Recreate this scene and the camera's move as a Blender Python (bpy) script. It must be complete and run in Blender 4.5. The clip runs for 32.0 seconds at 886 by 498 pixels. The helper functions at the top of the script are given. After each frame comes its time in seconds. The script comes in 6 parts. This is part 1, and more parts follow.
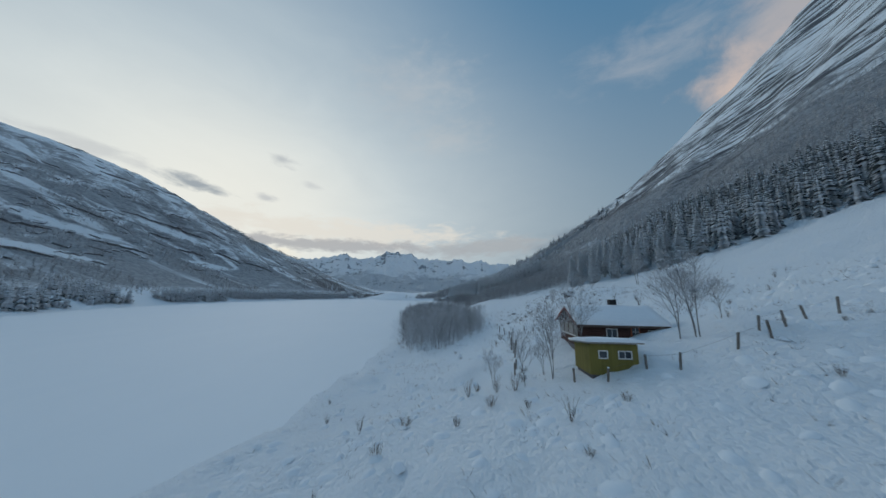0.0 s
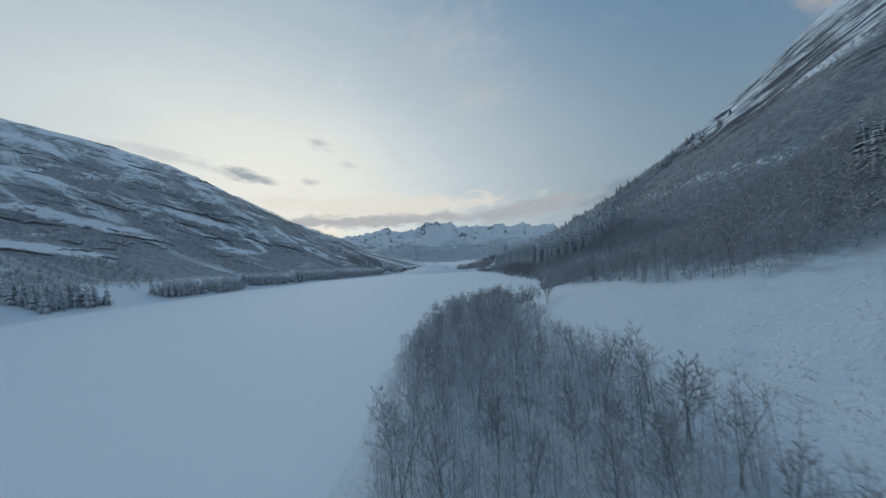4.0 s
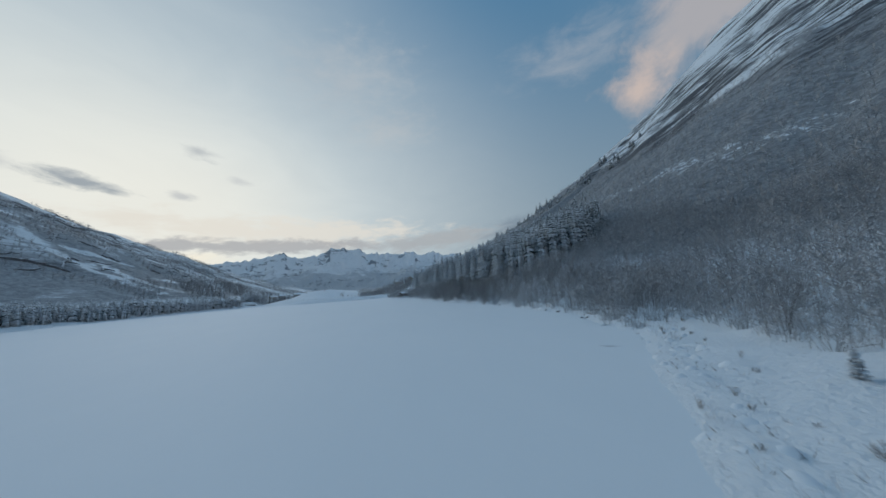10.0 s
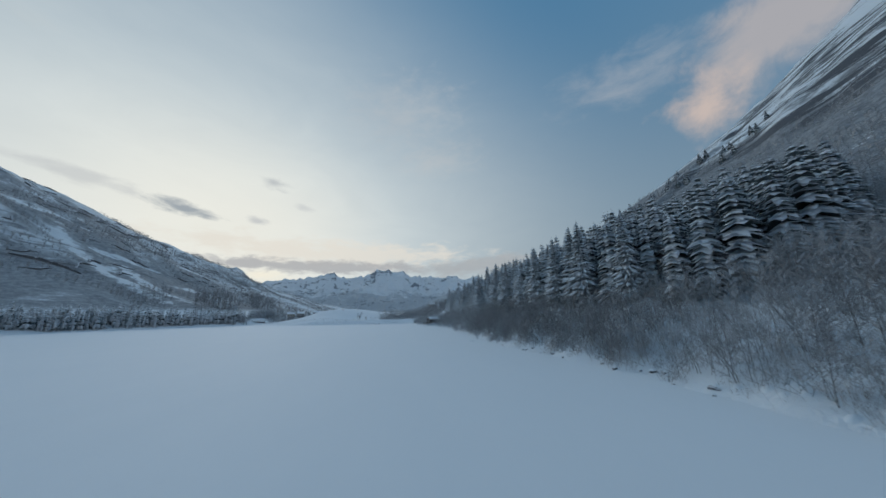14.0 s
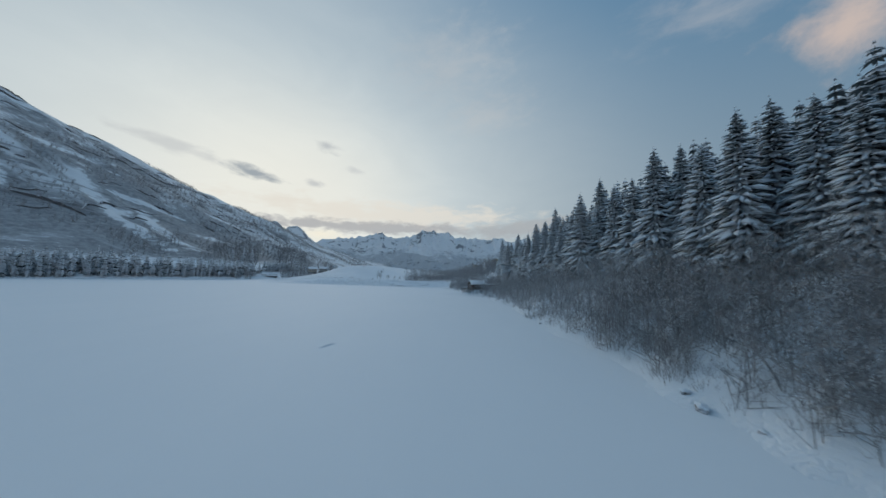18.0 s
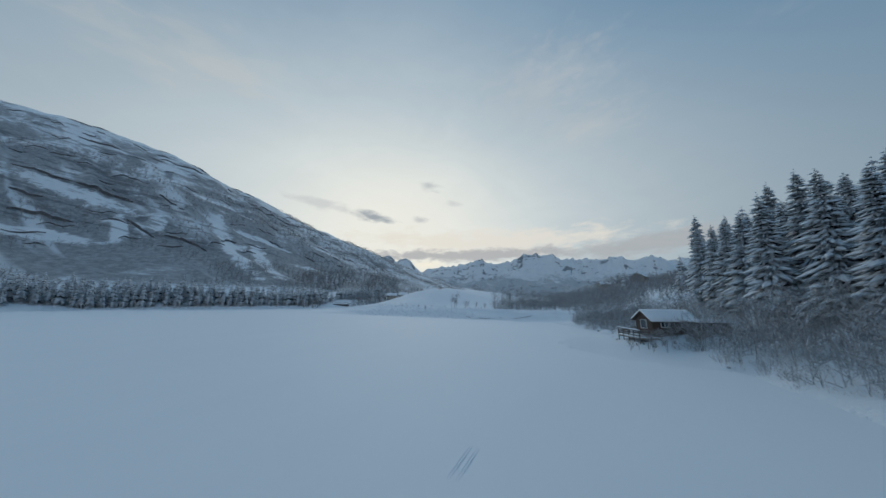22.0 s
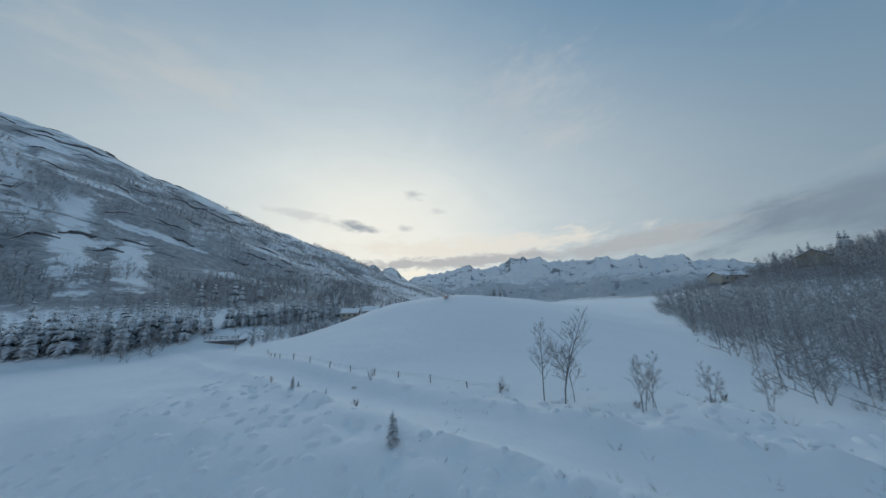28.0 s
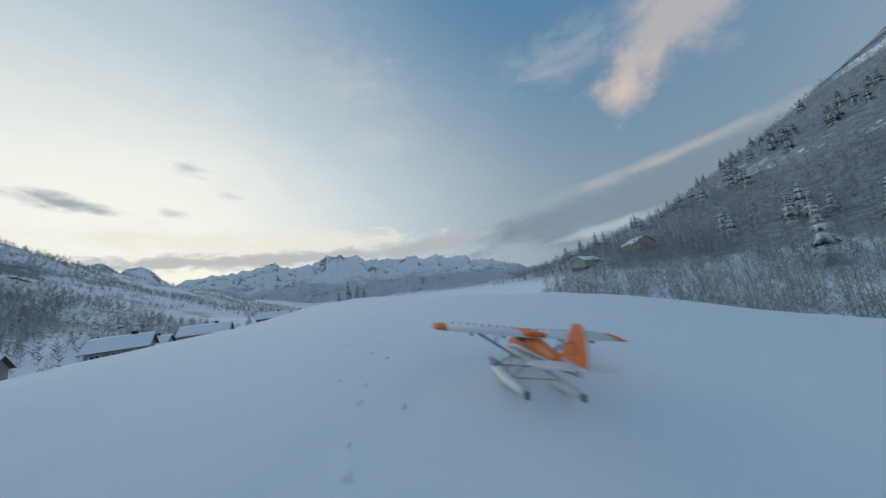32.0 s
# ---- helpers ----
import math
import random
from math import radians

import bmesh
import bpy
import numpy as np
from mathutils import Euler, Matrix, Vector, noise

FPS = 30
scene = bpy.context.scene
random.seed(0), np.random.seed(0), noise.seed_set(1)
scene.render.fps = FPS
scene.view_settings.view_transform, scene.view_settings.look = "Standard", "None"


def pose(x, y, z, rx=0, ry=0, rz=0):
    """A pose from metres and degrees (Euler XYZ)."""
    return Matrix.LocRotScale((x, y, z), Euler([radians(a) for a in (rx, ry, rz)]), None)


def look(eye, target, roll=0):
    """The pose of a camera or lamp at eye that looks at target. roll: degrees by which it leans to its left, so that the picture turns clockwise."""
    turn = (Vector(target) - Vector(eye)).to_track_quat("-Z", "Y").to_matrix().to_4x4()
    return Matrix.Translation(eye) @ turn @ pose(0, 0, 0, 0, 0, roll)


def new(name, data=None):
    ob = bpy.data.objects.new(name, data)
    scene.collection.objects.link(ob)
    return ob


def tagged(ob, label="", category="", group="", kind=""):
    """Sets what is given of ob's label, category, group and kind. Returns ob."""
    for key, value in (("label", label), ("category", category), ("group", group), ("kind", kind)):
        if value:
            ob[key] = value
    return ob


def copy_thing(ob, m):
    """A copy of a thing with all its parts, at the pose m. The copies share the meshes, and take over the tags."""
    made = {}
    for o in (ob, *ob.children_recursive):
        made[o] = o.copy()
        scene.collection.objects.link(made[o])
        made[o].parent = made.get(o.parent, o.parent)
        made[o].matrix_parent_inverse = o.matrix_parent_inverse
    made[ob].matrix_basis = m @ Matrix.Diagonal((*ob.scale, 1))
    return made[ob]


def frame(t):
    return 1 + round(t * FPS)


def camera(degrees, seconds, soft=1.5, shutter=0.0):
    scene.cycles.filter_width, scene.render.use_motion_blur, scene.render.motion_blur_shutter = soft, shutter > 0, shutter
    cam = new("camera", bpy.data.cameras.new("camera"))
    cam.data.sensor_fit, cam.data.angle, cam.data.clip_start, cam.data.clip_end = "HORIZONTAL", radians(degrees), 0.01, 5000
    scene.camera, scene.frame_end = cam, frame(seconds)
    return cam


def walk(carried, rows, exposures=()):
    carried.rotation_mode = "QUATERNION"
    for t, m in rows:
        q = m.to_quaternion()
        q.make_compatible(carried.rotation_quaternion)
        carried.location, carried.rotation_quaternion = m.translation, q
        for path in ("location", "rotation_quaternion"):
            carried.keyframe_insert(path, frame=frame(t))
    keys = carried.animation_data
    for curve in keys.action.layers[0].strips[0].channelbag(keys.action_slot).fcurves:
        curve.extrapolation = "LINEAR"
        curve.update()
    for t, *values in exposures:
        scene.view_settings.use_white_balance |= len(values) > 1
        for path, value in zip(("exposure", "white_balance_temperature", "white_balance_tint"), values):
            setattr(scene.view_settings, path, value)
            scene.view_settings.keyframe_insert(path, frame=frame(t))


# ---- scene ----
cam = camera(116.2, 32.0, 1.5, 0.2)
PATH = [
    (0.0, (0.00, 0.00, 10.62), (1.277, 9.791, 12.226), 0.93),
    (0.5, (0.95, 7.18, 11.16), (2.343, 16.960, 12.707), 0.67),
    (1.0, (1.85, 14.29, 11.46), (3.214, 24.074, 13.023), 0.63),
    (1.5, (2.82, 21.43, 12.07), (3.882, 31.257, 13.596), 0.43),
    (2.0, (3.73, 28.67, 12.77), (4.323, 38.554, 14.178), -0.27),
    (2.5, (4.48, 36.07, 13.48), (4.645, 45.991, 14.703), -0.89),
    (3.0, (4.98, 43.64, 13.97), (4.879, 53.596, 14.912), -1.75),
    (3.5, (5.28, 51.36, 14.31), (5.023, 61.345, 14.877), -2.78),
    (5.5, (3.03, 84.29, 12.19), (3.396, 94.272, 12.575), -4.70),
    (6.0, (3.12, 92.36, 11.65), (3.749, 102.322, 12.280), -4.67),
    (6.5, (3.35, 100.40, 11.12), (4.338, 110.313, 12.014), -4.39),
    (7.0, (3.85, 108.36, 10.59), (5.311, 118.192, 11.653), -4.58),
    (7.5, (4.69, 116.16, 10.05), (6.738, 125.893, 11.098), -4.95),
    (8.0, (5.93, 123.78, 9.51), (8.506, 133.404, 10.394), -5.21),
    (8.5, (7.50, 131.24, 8.93), (10.450, 140.756, 9.762), -5.14),
    (9.0, (9.35, 138.57, 8.39), (12.465, 148.023, 9.351), -4.79),
    (9.5, (11.36, 145.84, 7.89), (14.480, 155.265, 9.074), -4.42),
    (10.0, (13.55, 153.00, 7.44), (16.577, 162.443, 8.760), -4.02),
    (10.5, (15.89, 160.03, 7.05), (18.748, 169.531, 8.329), -3.29),
    (11.0, (18.34, 166.95, 6.61), (20.956, 176.525, 7.828), -2.38),
    (11.5, (20.74, 173.97, 6.32), (23.065, 183.604, 7.625), -1.52),
    (12.0, (22.87, 181.21, 6.17), (24.943, 190.866, 7.727), -1.06),
    (12.5, (24.81, 188.53, 6.16), (26.648, 198.161, 8.099), -0.82),
    (13.0, (26.68, 195.86, 6.30), (28.353, 205.463, 8.549), -0.65),
    (13.5, (28.56, 203.14, 6.55), (30.127, 212.733, 8.885), -0.66),
    (15.5, (34.04, 232.57, 7.52), (35.134, 242.354, 9.254), -0.06),
    (16.0, (34.84, 240.47, 7.85), (35.520, 250.333, 9.381), 1.51),
    (16.5, (35.66, 248.35, 7.97), (35.918, 258.274, 9.149), 2.48),
    (17.0, (36.48, 256.20, 7.89), (36.457, 266.162, 8.712), 2.89),
    (17.5, (37.15, 263.90, 7.53), (37.031, 273.878, 8.191), 2.62),
    (18.0, (37.39, 271.59, 6.96), (37.290, 281.543, 7.870), 1.72),
    (18.5, (37.29, 279.27, 6.50), (37.150, 289.171, 7.925), 1.18),
    (19.0, (37.25, 286.75, 6.18), (36.814, 296.565, 8.056), 1.41),
    (19.5, (37.37, 293.84, 6.08), (36.278, 303.562, 8.169), 2.59),
    (20.0, (37.42, 300.85, 6.06), (35.499, 310.459, 8.056), 3.26),
    (20.5, (37.28, 307.69, 6.17), (34.607, 317.138, 8.059), 3.78),
    (21.0, (36.99, 314.19, 6.23), (33.793, 323.495, 7.998), 3.27),
    (21.5, (36.33, 320.37, 6.21), (32.851, 329.578, 7.957), 2.25),
    (22.0, (35.18, 326.32, 6.14), (31.578, 335.479, 7.920), 0.73),
    (22.5, (33.55, 332.21, 6.15), (29.843, 341.319, 7.957), -0.40),
    (23.0, (31.50, 338.19, 6.29), (27.715, 347.269, 8.105), -1.00),
    (23.5, (29.08, 344.38, 6.60), (25.301, 353.467, 8.370), -1.13),
    (24.0, (26.27, 350.83, 7.05), (22.576, 359.971, 8.735), -1.14),
    (24.5, (23.01, 357.56, 7.55), (19.380, 366.750, 9.114), -1.06),
    (25.0, (19.29, 364.51, 8.08), (15.773, 373.749, 9.583), -1.21),
    (25.5, (15.34, 371.54, 8.59), (11.943, 380.819, 10.145), -1.45),
    (27.5, (2.00, 397.77, 9.20), (-1.026, 407.097, 11.147), -2.01),
    (28.0, (0.01, 404.94, 9.24), (-3.091, 414.223, 11.284), -2.02),
    (28.5, (-1.99, 412.12, 9.37), (-5.060, 421.409, 11.458), -2.27),
    (29.0, (-4.37, 419.18, 9.66), (-7.180, 428.530, 11.809), -3.54),
    (29.5, (-6.87, 425.89, 10.02), (-9.023, 435.424, 12.123), -5.62),
    (30.0, (-9.31, 432.07, 10.44), (-10.261, 441.827, 12.417), -8.17),
    (30.5, (-11.77, 437.76, 10.91), (-11.301, 447.587, 12.673), -9.55),
    (31.0, (-14.22, 443.00, 11.35), (-12.461, 452.715, 12.918), -9.45),
    (31.5, (-16.55, 448.02, 11.66), (-13.863, 457.543, 13.104), -8.24),
    (32.0, (-18.73, 452.99, 11.81), (-15.540, 462.352, 13.305), -6.86),
]
walk(cam, [(t, look(eye, target, roll)) for t, eye, target, roll in PATH], [(0.0, -0.06, 6370, 10), (23.0, -0.05, 6420, 10), (27.5, -0.01, 6430, 10), (28.6, 0.03, 6440, 10), (30.0, 0.12, 6460, 10), (32.0, 0.09, 6460, 10)])


# ---- world and light ----
class Graph:
    """Short hand for a shader tree: each call adds a node and returns its first output."""

    def __init__(self, tree):
        self.tree = tree
        tree.nodes.clear()

    def put(self, value, socket):
        if hasattr(value, "is_linked"):
            self.tree.links.new(value, socket)
        elif value is not None:
            socket.default_value = value

    def node(self, kind, **props):
        n = self.tree.nodes.new(kind)
        for k, v in props.items():
            setattr(n, k, v)
        return n

    def math(self, op, a, b=None, c=None, clamp=False):
        n = self.node("ShaderNodeMath", operation=op, use_clamp=clamp)
        for v, s in zip((a, b, c), n.inputs):
            self.put(v, s)
        return n.outputs[0]

    def vmath(self, op, a, b=None):
        n = self.node("ShaderNodeVectorMath", operation=op)
        self.put(a, n.inputs[0])
        self.put(b, n.inputs[1])
        return n.outputs["Value"] if op in ("DOT_PRODUCT", "LENGTH") else n.outputs[0]

    def mix(self, fac, a, b, kind="MIX"):
        n = self.node("ShaderNodeMix", data_type="RGBA", blend_type=kind)
        self.put(fac, n.inputs[0])
        self.put(a, n.inputs[6])
        self.put(b, n.inputs[7])
        return n.outputs[2]

    def ramp(self, value, lo, hi, clamp=True):
        n = self.node("ShaderNodeMapRange", interpolation_type="SMOOTHSTEP")
        self.put(value, n.inputs[0])
        self.put(lo, n.inputs[1])
        self.put(hi, n.inputs[2])
        return n.outputs[0]

    def noise(self, vec, scale, detail=4.0, rough=0.55, distort=0.0):
        n = self.node("ShaderNodeTexNoise")
        self.put(vec, n.inputs["Vector"])
        n.inputs["Scale"].default_value = scale
        n.inputs["Detail"].default_value = detail
        n.inputs["Roughness"].default_value = rough
        n.inputs["Distortion"].default_value = distort
        return n.outputs[0]

    def combine(self, x, y, z):
        n = self.node("ShaderNodeCombineXYZ")
        for v, s in zip((x, y, z), n.inputs):
            self.put(v, s)
        return n.outputs[0]

    def split(self, vec):
        n = self.node("ShaderNodeSeparateXYZ")
        self.put(vec, n.inputs[0])
        return n.outputs[0], n.outputs[1], n.outputs[2]


SUN_AZ = -28.0          # degrees to the left of +y
world = bpy.data.worlds.new("dusk_sky")
scene.world = world
world.use_nodes = True
g = Graph(world.node_tree)
ray_dir = g.node("ShaderNodeTexCoord").outputs["Generated"]
dx, dy, dz = g.split(ray_dir)
azim = g.math("MULTIPLY", g.math("ARCTAN2", dx, dy), 57.2958)
elev = g.math("MULTIPLY", g.math("ARCSINE", dz), 57.2958)
sky = g.node("ShaderNodeTexSky", sky_type="NISHITA", sun_disc=False)
sky.sun_elevation, sky.sun_rotation = radians(3.0), radians(SUN_AZ)
sky.air_density, sky.dust_density, sky.ozone_density = 1.0, 0.6, 2.5
air = g.vmath("MULTIPLY", sky.outputs[0], (0.055, 0.055, 0.055))
air = g.vmath("MINIMUM", air, (0.34, 0.40, 0.46))
# high blue of the clear sky and the pale veil round the low sun
up = g.ramp(elev, 0, 55)
blue = g.mix(up, (0.27, 0.365, 0.44, 1), (0.10, 0.25, 0.42, 1))
base = g.mix(0.82, air, blue)
sx, sy = math.sin(radians(SUN_AZ)), math.cos(radians(SUN_AZ))
toward = g.math("SUBTRACT", azim, SUN_AZ)
glow_r = g.math("SQRT", g.math("ADD", g.math("POWER", g.math("ABSOLUTE", g.math("MULTIPLY", g.math("ADD", toward, 4.0), 0.68)), 2.0), g.math("POWER", g.math("SUBTRACT", elev, 12.0), 2.0)))
veil_noise = g.noise(g.vmath("MULTIPLY", ray_dir, (1.6, 1.6, 4.0)), 1.6, 5, 0.6, 0.6)
veil = g.math("MULTIPLY", g.ramp(glow_r, 63, -2), g.math("ADD", 0.78, g.math("MULTIPLY", veil_noise, 0.4)), clamp=True)
base = g.mix(veil, base, (0.74, 0.80, 0.79, 1))
# pale blue-grey fill added across from the sun, to brighten slopes facing away
back_sky_fill = g.math("MULTIPLY", g.ramp(g.math("ABSOLUTE", g.math("SUBTRACT", g.math("WRAP", toward, 360.0, 0.0), 180.0)), 85, 25), g.ramp(elev, 75, 20))
base = g.mix(g.math("MULTIPLY", back_sky_fill, 0.8), base, (0.55, 0.60, 0.67, 1))
warm = g.math("MULTIPLY", g.ramp(glow_r, 26, 2), 0.55)
base = g.mix(warm, base, (0.98, 0.92, 0.78, 1))


def cloud(back, az, el, wide, tall, lean, colour, much, size=6.0, soft=0.5, seed=0.0, across=30.0, up_by=12.0):
    """A cloud patch round a direction: an uneven ellipse, leaning by the given slope."""
    a = g.math("DIVIDE", g.math("SUBTRACT", azim, az), wide)
    b = g.math("DIVIDE", g.math("SUBTRACT", g.math("SUBTRACT", elev, el), g.math("MULTIPLY", g.math("SUBTRACT", azim, az), lean)), tall)
    r = g.math("SQRT", g.math("ADD", g.math("MULTIPLY", a, a), g.math("MULTIPLY", b, b)))
    grain = g.noise(g.combine(g.math("ADD", g.math("MULTIPLY", a, wide / across), seed), g.math("MULTIPLY", b, tall / up_by), seed), size, 6, 0.6, 0.3)
    m = g.math("SUBTRACT", g.math("ADD", 1.0, g.math("MULTIPLY", g.math("SUBTRACT", grain, 0.5), 1.9)), r)
    m = g.math("MULTIPLY", g.ramp(m, 0.0, soft), much)
    return g.mix(m, back, (*colour, 1))


# warm broken layer over the range, its grey underside, and the glow in the notch
base = cloud(base, -12, 11.6, 36, 3.4, 0.0, (0.80, 0.75, 0.66), 0.75, 7, 0.8, 3.1)
base = cloud(base, -25, 7.0, 6, 2.2, 0.0, (0.99, 0.90, 0.70), 0.6, 4, 1.2, 4.6)
base = cloud(base, -16, 8.9, 30, 1.7, 0.02, (0.42, 0.425, 0.435), 0.85, 9, 0.7, 5.2)
base = cloud(base, 16, 9.6, 24, 2.3, 0.06, (0.41, 0.43, 0.445), 0.8, 7, 0.8, 15.2)
# grey bank to the right with a pale upper rim
base = cloud(base, 56, 11.3, 40, 6.2, 0.125, (0.20, 0.26, 0.325), 0.95, 2.6, 0.75, 7.7)
base = cloud(base, 60, 16.6, 26, 1.5, 0.11, (0.56, 0.51, 0.47), 0.55, 3.4, 1.2, 8.2)
base = cloud(base, 50, 7.8, 11, 1.3, 0.1, (0.50, 0.54, 0.58), 0.6, 4, 0.9, 21.2)
# small dark lens clouds near the sun
base = cloud(base, -35.9, 16.1, 5.6, 1.35, -0.07, (0.31, 0.355, 0.395), 0.9, 8, 0.8, 1.3)
base = cloud(base, -24.4, 22.9, 2.9, 1.4, -0.14, (0.46, 0.49, 0.51), 0.75, 10, 1.1, 2.4)
base = cloud(base, -26.4, 16.2, 2.0, 0.8, -0.08, (0.48, 0.50, 0.52), 0.65, 9, 1.0, 9.4)
base = cloud(base, -19.5, 19.6, 2.4, 0.8, -0.1, (0.55, 0.57, 0.58), 0.55, 9, 1.1, 12.4)
base = cloud(base, -46, 17.5, 8, 1.3, -0.1, (0.52, 0.54, 0.55), 0.55, 7, 0.9, 4.4)
# tall rosy cloud beside the east mountain and its veils
base = cloud(base, 48, 38, 18, 5.5, -0.05, (0.42, 0.45, 0.49), 0.55, 4.0, 1.2, 2.9)
base = cloud(base, 66, 34, 15, 8.0, 0.1, (0.46, 0.435, 0.44), 0.85, 2.4, 0.9, 16.1, 16.0, 16.0)
base = cloud(base, 57, 29.4, 6.8, 5.8, 0.1, (0.62, 0.51, 0.455), 0.92, 2.6, 1.0, 6.1, 15.0, 15.0)
base = cloud(base, 0, 39, 18, 8.0, 0.1, (0.50, 0.53, 0.55), 0.5, 6.0, 1.3, 11.5)
base = cloud(base, 8, 31, 12, 5.0, 0.1, (0.54, 0.55, 0.55), 0.4, 7.0, 1.3, 31.5)
base = cloud(base, -68, 34, 20, 6.0, 0.1, (0.62, 0.60, 0.54), 0.4, 3.4, 1.3, 13.5)
bg = g.node("ShaderNodeBackground")
g.put(base, bg.inputs[0])
bg.inputs[1].default_value = 1.0
g.put(bg.outputs[0], g.node("ShaderNodeOutputWorld").inputs[0])

lamp = bpy.data.lights.new("sun", "SUN")
lamp.energy, lamp.angle, lamp.color = 0.42, radians(30), (1.0, 0.96, 0.90)
sun = new("sun", lamp)
sun.matrix_world = look((sx * 100, sy * 100, 42), (0, 0, 0))


# ---- materials ----
def material(name):
    m = bpy.data.materials.new(name)
    m.use_nodes = True
    gr = Graph(m.node_tree)
    bsdf = gr.node("ShaderNodeBsdfPrincipled")
    gr.put(bsdf.outputs[0], gr.node("ShaderNodeOutputMaterial").inputs[0])
    return m, gr, bsdf


def bump(gr, bsdf, height, strength, distance):
    b = gr.node("ShaderNodeBump")
    b.inputs["Strength"].default_value = strength
    b.inputs["Distance"].default_value = distance
    gr.put(height, b.inputs["Height"])
    gr.put(b.outputs[0], bsdf.inputs["Normal"])


def plain(name, dark, light, scale=8.0, rough=0.7, metal=0.0, height=0.3, depth=0.01, stretch=(1, 1, 1), snow=0.0):
    """Two-tone grain over stains, with fine relief; snow: how much lies on faces that look up."""
    m, gr, bsdf = material(name)
    pos = gr.vmath("MULTIPLY", gr.node("ShaderNodeTexCoord").outputs["Object"], stretch)
    rnd = gr.node("ShaderNodeObjectInfo").outputs["Random"]
    a = gr.noise(pos, scale, 5, 0.6)
    b = gr.noise(pos, scale * 0.13, 2, 0.5)
    fac = gr.math("ADD", gr.math("MULTIPLY", gr.math("SUBTRACT", a, 0.5), 1.1), gr.math("ADD", gr.math("MULTIPLY", b, 0.6), gr.math("MULTIPLY", rnd, 0.35)), clamp=True)
    col = gr.mix(fac, (*dark, 1), (*light, 1))
    if snow:
        up_z = gr.split(gr.node("ShaderNodeNewGeometry").outputs["Normal"])[2]
        lies = gr.math("MULTIPLY", gr.ramp(gr.math("ADD", up_z, gr.math("MULTIPLY", gr.math("SUBTRACT", a, 0.5), 1.2)), 0.15, 0.6), snow)
        col = gr.mix(lies, col, (0.74, 0.78, 0.83, 1))
    gr.put(col, bsdf.inputs["Base Color"])
    bsdf.inputs["Roughness"].default_value = rough
    bsdf.inputs["Metallic"].default_value = metal
    bump(gr, bsdf, a, height, depth)
    return m


SNOW_A, SNOW_B = (0.76, 0.83, 0.89, 1), (0.86, 0.91, 0.94, 1)


# centre along the valley, height, half sizes and lean of the snow fields
SNOWFIELDS = [(412, 87, 30, 9, -0.55), (388, 42, 22, 5, -0.15), (472, 52, 38, 6, 1.05), (482, 37, 26, 5, 0.78), (473, 47, 12, 4, 0.2), (532, 28, 22, 4.5, -0.25), (440, 62, 16, 5, 0.9), (510, 60, 22, 4, -0.4), (421, 55, 18, 4, 1.1), (300, 70, 34, 9, -0.4), (240, 40, 30, 6, -0.2), (330, 120, 26, 7, -0.5), (180, 80, 40, 10, -0.4), (590, 60, 30, 6, -0.3), (510, 105, 26, 5, -0.4), (250, 130, 40, 8, -0.4)]


